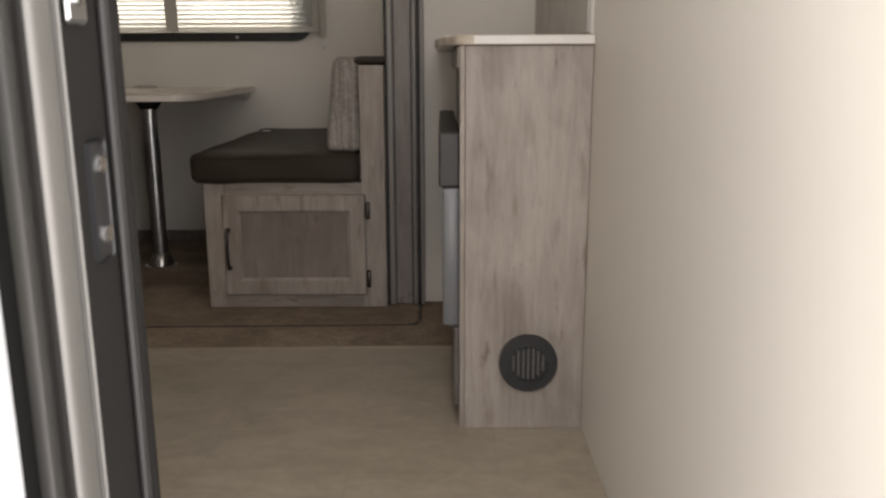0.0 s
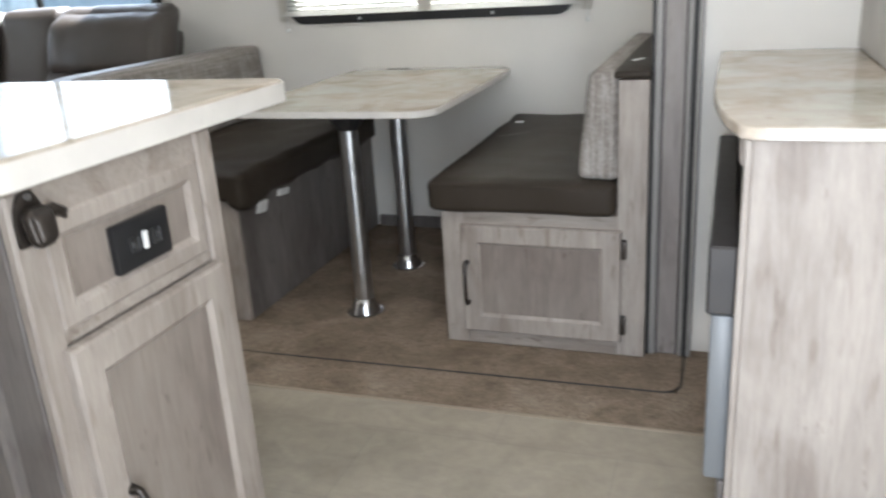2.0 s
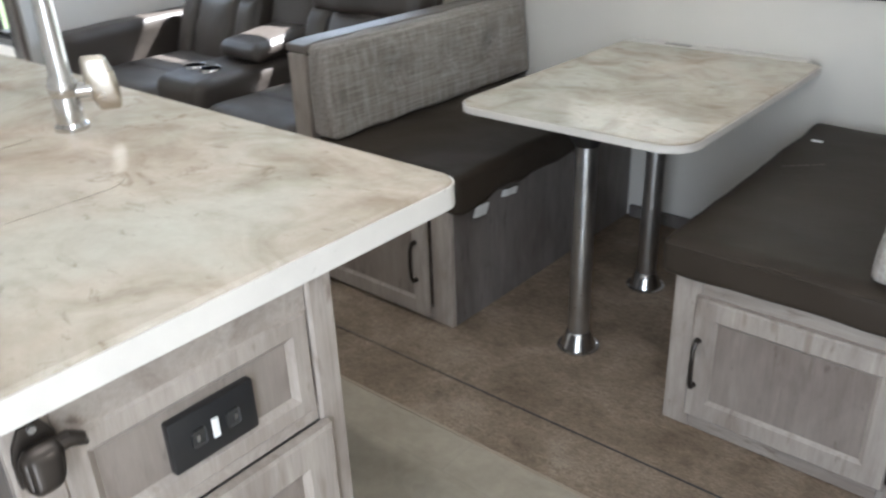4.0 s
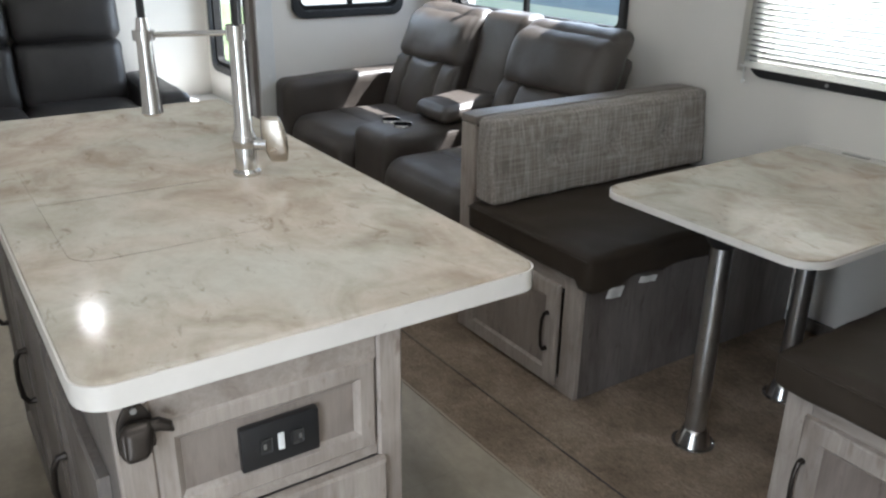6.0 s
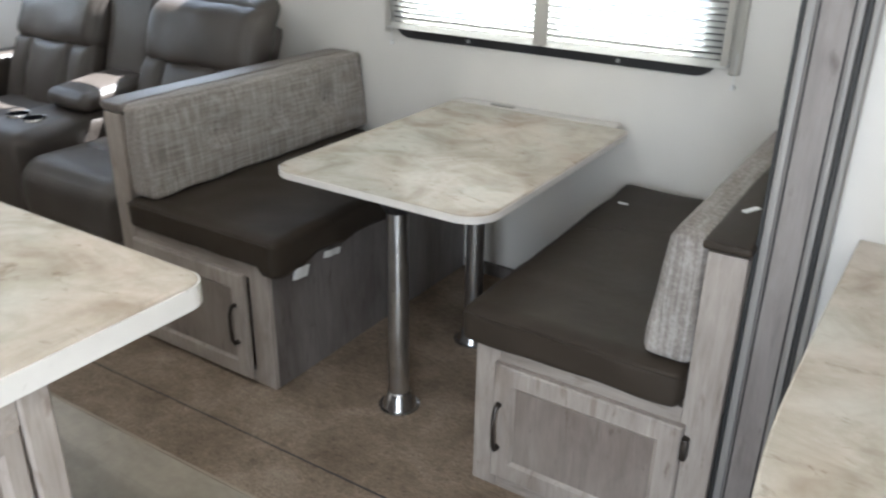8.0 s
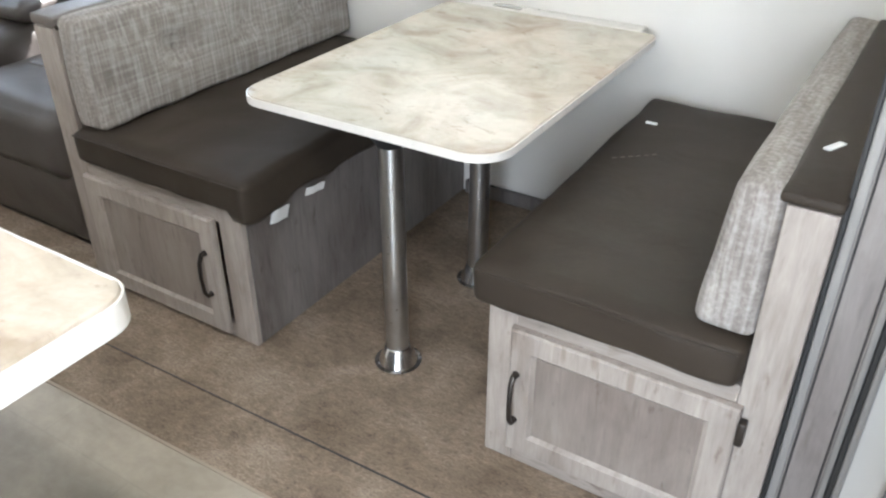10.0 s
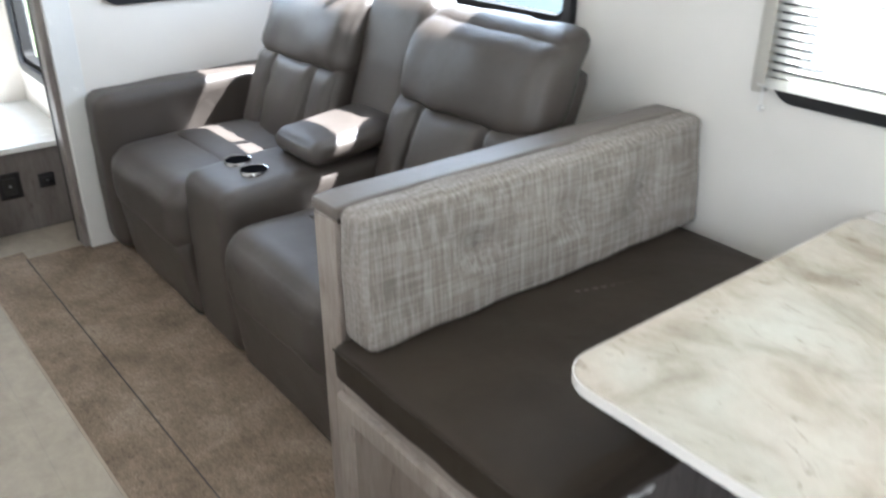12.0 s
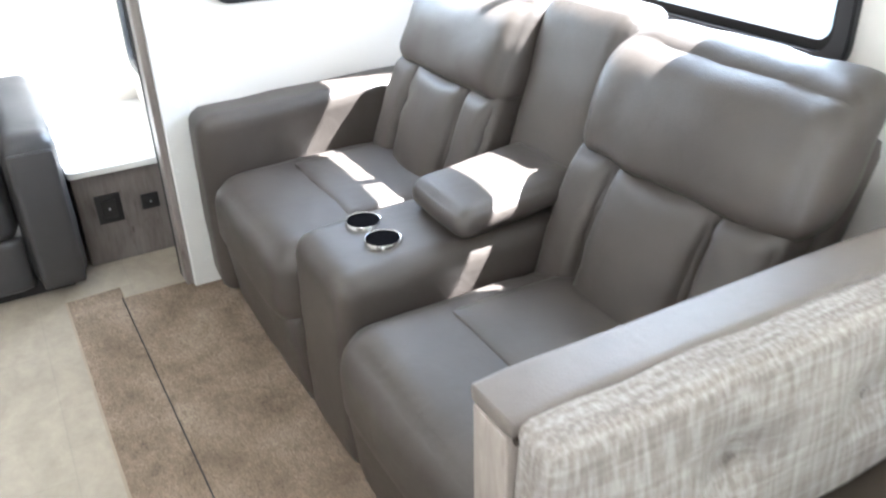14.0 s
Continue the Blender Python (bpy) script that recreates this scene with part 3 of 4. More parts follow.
for xa, xb in ((-1.668, -1.004), (-0.996, -0.352)):
    z = 0.985
    first = None
    while z < 1.80:
        if first is None:
            first = part("slat", slat(xa, xb, z), BLIND, blind)
            z_first = z
        else:
            o = new("slat", first.data)
            o.parent, o.location = blind, (0, 0, z - z_first)
        z += 0.0195
    part("bottom_rail", box(xa, xb, BACK - 0.049, BACK - 0.025, 0.952, 0.974, 0.003), BLIND, blind, "white bottom rail")
    part("head_rail", box(xa, xb, BACK - 0.055, BACK - 0.024, 1.805, 1.84, 0.003), BLIND, blind, "white head rail")
    for x in (xa + 0.012, xb - 0.012):
        part("ladder_tape", box(x - 0.011, x + 0.011, BACK - 0.0525, BACK - 0.0505, 0.962, 1.8, 0), TAPE, blind, "beige ladder tape")
part("ladder_tape", box(-1.026, -0.974, BACK - 0.057, BACK - 0.054, 0.957, 1.8, 0), TAPE, blind, "beige centre strip")
part("valance", box(-1.70, -1.662, BACK - 0.02, BACK - 0.006, 0.93, 1.84, 0.003), TAPE, blind, "beige side strip")
part("valance", box(-0.355, -0.322, BACK - 0.02, BACK - 0.006, 0.93, 1.84, 0.003), TAPE, blind, "beige side strip")
for x in (-1.665, -0.335):
    cord = part("cord", tube([(x, BACK - 0.02, 1.0), (x, BACK - 0.018, 0.90)], 0.002, 6), WHITE, blind, "thin white cord")
    part("hold_down", box(x - 0.006, x + 0.006, BACK - 0.024, BACK - 0.006, 0.884, 0.899, 0.003), WHITE, cord)

# ---- cabinet parts ----


def framed_door(parent, plane, a0, a1, z0, z1, handle=None, hinges=None, name="door", rail=0.052, axis="y", wood_mat=None, panel_mat=None):
    """A door with a raised frame and recessed panel, in the plane y=plane facing -y, or x=plane facing +x."""
    def place(bm):
        if axis == "y":
            return bm
        for v in bm.verts:
            v.co = Vector((plane - (v.co.y - plane), v.co.x, v.co.z))
        return bm
    y = plane
    t = 0.017
    bm = bmesh.new()
    o = [(a0, z0), (a1, z0), (a1, z1), (a0, z1)]
    i1 = [(a0 + rail, z0 + rail), (a1 - rail, z0 + rail), (a1 - rail, z1 - rail), (a0 + rail, z1 - rail)]
    i2 = [(a0 + rail + 0.012, z0 + rail + 0.012), (a1 - rail - 0.012, z0 + rail + 0.012), (a1 - rail - 0.012, z1 - rail - 0.012), (a0 + rail + 0.012, z1 - rail - 0.012)]
    e = 0.006
    loops = [[bm.verts.new((x, yy, z)) for x, z in pts] for pts, yy in (
        (o, y), ([(x + (e if x == a0 else -e) * 0.3, z + (e if z == z0 else -e) * 0.3) for x, z in o], y - t + 0.004),
        ([(x + (e if x == a0 else -e), z + (e if z == z0 else -e)) for x, z in o], y - t),
        (i1, y - t), ([(x, z) for x, z in i2], y - t + 0.010), (i2, y))]
    for p, q in zip(loops, loops[1:]):
        for k in range(4):
            j = (k + 1) % 4
            bm.faces.new((p[k], p[j], q[j], q[k]))
    for k in range(4):
        j = (k + 1) % 4
        bm.faces.new((loops[5][k], loops[5][j], loops[0][j], loops[0][k]))
    d = part(name, place(bm), wood_mat or WOOD, parent, angle=20)
    part("panel", place(box(i2[0][0] - 0.003, i2[1][0] + 0.003, y - t + 0.008, y - 0.002, i2[0][1] - 0.003, i2[2][1] + 0.003, 0)), panel_mat or PANEL, d, "recessed wood panel")
    if handle:
        x, za, zb = handle
        pts = [(x, y - t + 0.001, za), (x, y - t - 0.014, za), (x, y - t - 0.024, za + 0.018), (x, y - t - 0.027, (za + zb) / 2), (x, y - t - 0.024, zb - 0.018), (x, y - t - 0.014, zb), (x, y - t + 0.001, zb)]
        part("handle", place(tube(pts, [0.009, 0.0065, 0.006, 0.0055, 0.006, 0.0065, 0.009], 10)), BRONZE, d, "dark bronze bow handle")
    for x, z in hinges or ():
        part("hinge", place(box(x - 0.008, x + 0.008, y - t - 0.006, y - 0.001, z - 0.028, z + 0.028, 0.004, 2)), BRONZE, d, "dark bronze hinge")
    return d


# ---- dinette ----
FRONT = 2.995
SEAT_H = 0.43


def bench(name, x0, x1, label):
    b = thing(name, ((x0 + x1) / 2, 3.55, 0), label, "bench", "dinette benches")
    part("side_panel", box(x0, x0 + 0.016, FRONT + 0.02, BACK - 0.004, 0.002, SEAT_H, 0.001), WOOD_DARK_AND_SHADED if x0 < -0.9 else WOOD, b)
    # left bench's table side: its shadow is put into the darker wood
    part("side_panel", box(x1 - 0.016, x1, FRONT + 0.02, BACK - 0.004, 0.002, SEAT_H, 0.001), WOOD_DARK_AND_SHADED, b, "grey wood side panel")
    part("top_panel", box(x0 + 0.017, x1 - 0.017, FRONT + 0.02, BACK - 0.004, SEAT_H - 0.018, SEAT_H - 0.001, 0), WOOD_FLAT, b)
    return b


lb = bench("dinette_bench", -1.985, -1.315, "grey wood dinette bench with cupboard and tall backrest")
part("face_stile", box(-1.985, -1.905, FRONT, FRONT + 0.019, 0.002, 0.80, 0.002), WOOD, lb)
part("face_stile", box(-1.395, -1.315, FRONT, FRONT + 0.019, 0.002, SEAT_H, 0.002), WOOD, lb)
part("face_rail", box(-1.905, -1.395, FRONT + 0.001, FRONT + 0.018, 0.375, SEAT_H, 0.002), WOOD_FLAT, lb)
part("face_rail", box(-1.905, -1.395, FRONT + 0.001, FRONT + 0.018, 0.002, 0.05, 0.002), WOOD_FLAT, lb)
framed_door(lb, FRONT - 0.001, -1.915, -1.405, 0.018, 0.386, (-1.447, 0.145, 0.275))
part("back_panel", box(-1.985, -1.905, FRONT + 0.02, BACK - 0.004, SEAT_H + 0.001, 0.80, 0.002), WOOD, lb)
part("cap", pillow(-1.993, -1.893, FRONT - 0.002, BACK - 0.006, 0.80, 0.834, 0.012, (0, 0, 0.004), 13, 0.002), CAP, lb, "taupe vinyl padded cap")
part("piping", tube([(-1.893, FRONT + 0.004, 0.803), (-1.893, 3.5, 0.803), (-1.893, BACK - 0.01, 0.803)], 0.006, 8), SEAT, lb, "dark piping")

rb = bench("dinette_bench", -0.595, 0.008, "grey wood dinette bench with cupboard and backrest")
part("face_stile", box(-0.595, -0.525, FRONT, FRONT + 0.019, 0.002, SEAT_H, 0.002), WOOD, rb)
part("face_stile", box(-0.072, 0.008, FRONT, FRONT + 0.019, 0.002, 0.808, 0.002), WOOD, rb)
part("face_rail", box(-0.525, -0.072, FRONT + 0.001, FRONT + 0.018, 0.385, SEAT_H, 0.002), WOOD_FLAT, rb)
part("face_rail", box(-0.525, -0.072, FRONT + 0.001, FRONT + 0.018, 0.002, 0.062, 0.002), WOOD_FLAT, rb)
framed_door(rb, FRONT - 0.001, -0.535, -0.058, 0.048, 0.392, (-0.515, 0.146, 0.275), [(-0.052, 0.338), (-0.052, 0.105)])
part("back_panel", box(-0.072, 0.008, FRONT + 0.02, BACK - 0.004, SEAT_H + 0.001, 0.80, 0.002), WOOD, rb)
part("cap", pillow(-0.088, 0.016, FRONT - 0.006, BACK - 0.006, 0.809, 0.834, 0.012, (0, 0, 0.004), 13, 0.002), SEAT, rb, "dark brown vinyl padded cap")
part("label", outline([(-0.058, 3.178), (-0.046, 3.172), (-0.026, 3.214), (-0.038, 3.220)], 0.836, 0.8395, 0), WHITE, rb, "white paper label")


def seat_cushion(x0, x1, name, label, droop=0.0):
    c = thing(name, ((x0 + x1) / 2, 3.54, SEAT_H), label, "cushion", "dinette seat cushions")

    def hang(p, w):
        # the overhanging side sags below the bench top, most at the front corner
        if droop and p.x > -1.312 and p.z < 0.50:
            f = math.exp(-((p.y - 3.0) / 0.13) ** 2) + 0.38 + 0.16 * math.sin(p.y * 31.0) + 0.10 * math.sin(p.y * 67.0)
            p.z -= droop * max(0.0, f) * (0.50 - p.z) / 0.07
        # soft hollows left by sitting
        if w.z > 0.5:
            p.z -= 0.006 * math.exp(-(((p.x - (x0 + x1) / 2) / 0.2) ** 2 + ((p.y - 3.5) / 0.33) ** 2))
        return p
    part("cover", pillow(x0, x1, FRONT - 0.028, BACK - 0.055, SEAT_H + 0.001, 0.528, 0.022, (0.004, 0.004, 0.010), 29, 0.005, hang), SEAT, c)
    pts = [(x0 + 0.01, FRONT - 0.0285, 0.515), ((x0 + x1) / 2, FRONT - 0.032, 0.515), (x1 - 0.012, FRONT - 0.0285, 0.515)]
    part("seam", tube(pts, 0.0022, 6), SEAT, c)
    return c


ls = seat_cushion(-1.902, -1.262, "seat_cushion", "dark brown vinyl bench cushion with white tags under it", 0.024)
for y, w, z0, z1 in ((3.068, 0.066, 0.368, 0.412), (3.205, 0.075, 0.392, 0.418)):
    part("tag", pillow(-1.272, -1.269, y, y + w, z0, z1, 0.001, (0, 0, 0), 7, 0, lambda p, w_: Vector((p.x - 0.012 * (z1 - p.z) / 0.04 + 0.003 * math.sin(p.y * 90.0), p.y, p.z - 0.15 * (p.y - y)))), WHITE, ls, "white fastening tag")
for k in range(7):
    f = k / 7
    x, y = -1.726 + 0.055 * f, 3.533 + 0.157 * f
    part("stitch", tube([(x, y, 0.5325), (x + 0.0045, y + 0.0125, 0.5325)], 0.0013, 6), CAP, ls, "pale stitch")
rs = seat_cushion(-0.629, -0.075, "seat_cushion", "dark brown vinyl bench cushion, flat and plain")
part("label", box(-0.572, -0.540, 3.838, 3.844, 0.530, 0.5385, 0), WHITE, rs, "small white stitched label")
for k in range(6):
    x, y = -0.565 + 0.016 * k, 3.575 + 0.014 * k
    part("stitch", tube([(x, y, 0.5345), (x + 0.009, y + 0.008, 0.5345)], 0.0012, 6), CAP, rs, "faint grey stitch")


def back_cushion(x_wall, face, label):
    """face: +1 looks to +x, -1 to -x. Tufted along its middle."""
    c = thing("back_cushion", (x_wall, 3.56, 0.53), label, "cushion", "dinette back cushions")
    x0, x1 = sorted((x_wall, x_wall + face * 0.080))
    tufts = [(3.30, 0.69), (3.58, 0.69), (3.86, 0.69)]

    def bend(p, w):
        if w.x * face > 0.3:
            for ty, tz in tufts:
                d2 = ((p.y - ty) ** 2 + (p.z - tz) ** 2) / 0.05 ** 2
                p.x -= face * 0.028 * math.exp(-d2)
        p.x += face * 0.030 * (0.83 - p.z) / 0.3 * (1 + w.x * face) / 2
        return p
    part("cover", pillow(x0, x1, FRONT + 0.004, BACK - 0.012, 0.530, 0.832, 0.020, (0.014, 0.004, 0.003), 41, 0.005, bend), TWEED, c)
    for ty, tz in tufts:
        xb = x_wall + face * (0.071 + 0.030 * (0.83 - tz) / 0.3)
        part("button", tube([(xb, ty, tz), (xb + face * 0.006, ty, tz)], 0.010, 10), TWEED, c)
    return c


back_cushion(-1.904, 1, "grey tweed fabric back cushion with buttons")
back_cushion(-0.074, -1, "grey tweed fabric back cushion against the end panel")

# table
tb = thing("dinette_table", (-0.96, 3.6, 0), "marbled laminate table on two steel tube legs", "table")
plan = rounded(-1.350, -0.636, 3.068, 4.052, (0.075, 0.085, 0.03, 0.03))
part("tabletop", outline(plan, 0.690, 0.716, 0.004), LAM, tb, angle=20)
part("edge_band", ring(rounded(-1.353, -0.633, 3.065, 4.055, (0.078, 0.088, 0.033, 0.033)), plan, 0.693, 0.712), LAM_EDGE, tb, "edge band lightened as window-lit")
part("wall_cleat", box(-1.34, -0.69, 4.057, BACK - 0.001, 0.655, 0.716, 0.005, 2), LAM_EDGE, tb, "pale wall cleat")
part("bracket", box(-1.19, -1.09, 4.066, 4.084, 0.7165, 0.722, 0.002), CHROME, tb, "bright metal wall bracket")
for x, y in ((-0.954, 3.155), (-0.971, 3.617)):
    leg = part("leg", lathe([(0.030, 0.03), (0.030, 0.675)], (x, y), 28), STEEL, tb, "steel tube leg")
    part("floor_flange", lathe([(0.064, 0.0005), (0.064, 0.004), (0.054, 0.006), (0.045, 0.028), (0.036, 0.050), (0.0315, 0.054)], (x, y), 28), CHROME, leg, "bright conical floor socket")
    part("top_socket", lathe([(0.033, 0.64), (0.045, 0.660), (0.062, 0.682), (0.065, 0.689)], (x, y), 28), BLACK, leg, "black top socket")
    for k in range(4):
        a = radians(45 + 90 * k)
        part("screw", tube([(x + 0.059 * math.cos(a), y + 0.059 * math.sin(a), 0.003), (x + 0.059 * math.cos(a), y + 0.059 * math.sin(a), 0.007)], 0.0045, 8), CHROME, leg)

# ---- kitchen island ----
isl = thing("kitchen_island", (-1.36, 1.70, 0), "grey wood kitchen island with doors and false drawer front", "cabinet")
IX0, IX1, IY0, IY1 = -2.08, -0.601, 1.497, 1.922
part("body", box(IX0, IX1 - 0.02, IY0 + 0.02, IY1, 0.0, 0.892, 0.002), WOOD_DARK_AND_SHADED, isl)
part("end_stile", box(IX1 - 0.019, IX1, IY0, IY0 + 0.048, FLOOR, 0.892, 0.004), WOOD, isl)
part("end_stile", box(IX1 - 0.019, IX1, IY1 - 0.042, IY1 + 0.001, FLOOR, 0.892, 0.004), WOOD, isl)
part("end_rail", box(IX1 - 0.019, IX1 - 0.005, IY0 + 0.0485, IY1 - 0.0425, 0.845, 0.892, 0.002), WOOD_FLAT, isl)
part("end_rail", box(IX1 - 0.019, IX1 - 0.005, IY0 + 0.0485, IY1 - 0.0425, 0.672, 0.705, 0.002), WOOD_FLAT, isl)
part("end_rail", box(IX1 - 0.019, IX1 - 0.005, IY0 + 0.0485, IY1 - 0.0425, FLOOR, 0.13, 0.002), WOOD_FLAT, isl)
framed_door(isl, IX1 - 0.018, 1.543, 1.878, 0.690, 0.850, name="drawer_front", rail=0.028, axis="x")
framed_door(isl, IX1 - 0.002, 1.530, 1.888, 0.12, 0.672, (1.582, 0.285, 0.425), name="door", rail=0.05, axis="x")
# door-side face: same wood as the end, its shade put into the colour
part("side_panel", box(IX0, IX1 - 0.02, IY0, IY0 + 0.019, FLOOR, 0.892, 0.002), WOOD_DARK_AND_SHADED, isl)
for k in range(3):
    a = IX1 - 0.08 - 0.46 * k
    framed_door(isl, IY0 - 0.001, a - 0.42, a, 0.08, 0.74, (a - 0.37, 0.42, 0.55), wood_mat=WOOD_DARK_AND_SHADED, panel_mat=WOOD_DARK_AND_SHADED)
ctop = thing("countertop", (-1.36, 1.82, 0.893), "marbled laminate island countertop with lightened edge", "countertop")
cplan = rounded(-2.14, -0.590, 1.462, 2.184, (0.03, 0.045, 0.04, 0.03))
part("slab", outline(cplan, 0.893, 0.936, 0.006), LAM, ctop, angle=20)
part("edge_band", ring(rounded(-2.143, -0.587, 1.459, 2.187, (0.033, 0.048, 0.043, 0.033)), cplan, 0.896, 0.931), LAM_EDGE, ctop, "edge band lightened as window-lit")
part("sink_cover", outline(rounded(-1.317, -0.985, 1.535, 1.885, (0.01, 0.05, 0.05, 0.01)), 0.9362, 0.9378, 0.0006), LAM, ctop, "fitted sink cover", angle=20)
part("sink_cover", outline(rounded(-1.66, -1.323, 1.535, 1.885, (0.05, 0.01, 0.01, 0.05)), 0.9362, 0.9378, 0.0006), LAM, ctop, "fitted sink cover", angle=20)

# outlet plate and bottle opener on the island end
op = thing("outlet_plate", (IX1 - 0.01, 1.718, 0.76), "dark plastic outlet plate with a white switch", "outlet")
part("plate", box(IX1 - 0.0095, IX1 + 0.004, 1.658, 1.778, 0.728, 0.800, 0.003, 2), BLACK, op)
part("switch", box(IX1 + 0.0045, IX1 + 0.009, 1.712, 1.721, 0.752, 0.779, 0.001), WHITE, op, "white rocker switch")
part("socket", box(IX1 + 0.0042, IX1 + 0.006, 1.684, 1.704, 0.752, 0.776, 0.003), RUBBER, op)
part("socket", box(IX1 + 0.0042, IX1 + 0.006, 1.732, 1.752, 0.752, 0.776, 0.003), RUBBER, op)
for y in (1.690, 1.744):
    part("contact", box(IX1 + 0.006, IX1 + 0.0075, y, y + 0.004, 0.760, 0.768, 0), STEEL, op)
bo = thing("bottle_opener", (IX1, 1.535, 0.85), "dark bronze wall bottle opener", "bottle opener")


def opener_hood():
    """A rounded hood that leans out from the wall plate and narrows to its lip."""
    def lean_out(p, w):
        k = (0.870 - p.z) / 0.044
        p.x += 0.012 * k
        p.y += (1.520 - p.y) * 0.18 * k - 0.006 * k
        return p
    return pillow(IX1 + 0.006, IX1 + 0.028, 1.503, 1.545, 0.826, 0.870, 0.013, (0.005, 0.002, 0.002), 9, 0, lean_out)


part("wall_plate", pillow(IX1 + 0.0005, IX1 + 0.008, 1.500, 1.548, 0.822, 0.890, 0.004, (0, 0, 0), 5, 0, lambda p, w: Vector((p.x, 1.524 + (p.y - 1.524) * (1.0 - 0.55 * max(0.0, (p.z - 0.866) / 0.024)), p.z))), BRONZE, bo)
part("hood", opener_hood(), BRONZE, bo, "rounded bronze hood")
part("claw", tube([(IX1 + 0.014, 1.536, 0.858), (IX1 + 0.018, 1.551, 0.861), (IX1 + 0.019, 1.562, 0.855), (IX1 + 0.018, 1.567, 0.846)], [0.010, 0.0095, 0.008, 0.003], 10), BRONZE, bo)
for z in (0.884, 0.822):
    part("screw", tube([(IX1 + 0.006, 1.524, z), (IX1 + 0.0105, 1.524, z)], 0.0045, 8), STEEL, bo)

# faucet
fx, fy = -1.327, 1.96
fc = thing("faucet", (fx, fy, 0.936), "brushed nickel spring neck kitchen faucet", "faucet")
part("base", lathe([(0.030, 0.9365), (0.030, 0.944), (0.024, 0.950), (0.023, 1.03), (0.019, 1.036), (0.0165, 1.24)], (fx, fy)), CHROME, fc)
part("collar", lathe([(0.021, 1.225), (0.021, 1.255)], (fx, fy)), CHROME, fc)
hx, hy = fx - 0.085, fy - 0.165
neck = [(fx, fy, 1.25), (fx, fy, 1.42)]
for i in range(1, 12):
    a = math.pi * i / 12
    f = (1 - math.cos(a)) / 2
    neck.append((fx + (hx - fx) * f, fy + (hy - fy) * f, 1.42 + 0.10 * math.sin(a)))
neck += [(hx, hy, 1.42), (hx, hy, 1.25)]
part("hose", tube(neck, 0.008, 10), BLACK, fc, "dark inner hose")


def coil():
    path = [Vector(p) for p in neck[1:-1]]
    pts, turns = [], 46
    for k in range(turns * 8):
        f = k / (turns * 8 - 1) * (len(path) - 1)
        i = min(int(f), len(path) - 2)
        p = path[i].lerp(path[i + 1], f - i)
        d = (path[i + 1] - path[i]).normalized()
        s = d.cross(Vector((0.9, -0.45, 0.1))).normalized()
        u = d.cross(s)
        a = 2 * math.pi * k / 8
        pts.append(p + (s * math.cos(a) + u * math.sin(a)) * 0.0135)
    return tube(pts, 0.0026, 5)


part("spring", coil(), CHROME, fc, "coiled spring neck")
part("arm", tube([(fx, fy, 1.24), (hx, hy, 1.235)], 0.006, 10), CHROME, fc)
part("spray_head", lathe([(0.011, 1.27), (0.015, 1.24), (0.017, 1.17), (0.020, 1.10), (0.022, 1.075), (0.018, 1.07)], (hx, hy)), CHROME, fc)
part("holder", lathe([(0.022, 1.225), (0.022, 1.245)], (hx, hy)), CHROME, fc)


def paddle(p, w):
    """A spade-shaped blade, wide below and drawn in to its stem, turned towards the table."""
    f = (p.z - 0.965) / 0.10
    wide = 0.62 + 0.55 * math.sin(math.pi * min(1.0, max(0.0, 0.12 + 0.80 * (1.0 - f))))
    u, v = p.x * wide + 0.016 * (0.5 - f), p.y - 0.010 * (f - 0.4) ** 2
    return Vector((fx + 0.036 + 0.55 * u + 0.83 * v, fy + 0.054 + 0.83 * u - 0.55 * v, p.z))


part("lever", pillow(-0.024, 0.024, -0.006, 0.006, 0.965, 1.065, 0.006, (0, 0.003, 0), 11, 0, paddle), BRASS, fc, "flat spade-shaped nickel lever")
part("base_ring", lathe([(0.0245, 0.998), (0.026, 1.001), (0.026, 1.020), (0.0245, 1.023)], (fx, fy)), CHROME, fc)
part("valve", tube([(fx, fy, 1.005), (fx + 0.026, fy + 0.04, 1.005)], 0.014, 12), CHROME, fc)

# ---- side counter by the entry ----
sc = thing("side_cabinet", (0.37, 2.55, 0), "grey wood side cabinet with a black floor vent", "cabinet")
part("end_panel", box(0.245, 0.5125, 2.070, 2.088, FLOOR, 0.846, 0.001), WOOD, sc)
part("edge_strip", box(0.233, 0.2445, 2.068, 2.090, FLOOR, 0.846, 0.003, 2), WOOD, sc, "pale edge strip")
part("back_panel", box(0.49, 0.5125, 2.0885, 3.07, FLOOR, 0.846, 0), WOOD_DARK_AND_SHADED, sc)
part("far_panel", box(0.245, 0.489, 3.05, 3.07, FLOOR, 0.846, 0.001), WOOD, sc)
part("shelf", box(0.25, 0.489, 2.0885, 3.049, 0.62, 0.638, 0.002), WOOD_FLAT, sc)
part("shelf", box(0.25, 0.489, 2.0885, 3.049, 0.04, 0.06, 0.002), WOOD_FLAT, sc)
part("apron", box(0.228, 0.246, 2.095, 3.049, 0.80, 0.846, 0.003), WOOD_FLAT, sc)
part("bracket", outline([(0.20, 2.11), (0.244, 2.11), (0.244, 2.13), (0.20, 2.13)], 0.55, 0.60, 0.002), WOOD, sc)
part("fridge_body", box(0.236, 0.485, 2.10, 2.98, 0.07, 0.60, 0.003), BLACK, sc, "black appliance body")
part("trim_panel", box(0.188, 0.234, 2.098, 2.985, 0.545, 0.665, 0.004), CHARCOAL, sc, "dark charcoal trim panel")
part("appliance_door", box(0.196, 0.2345, 2.102, 2.98, 0.225, 0.543, 0.006, 2), GREY_PANEL, sc, "light grey appliance door")
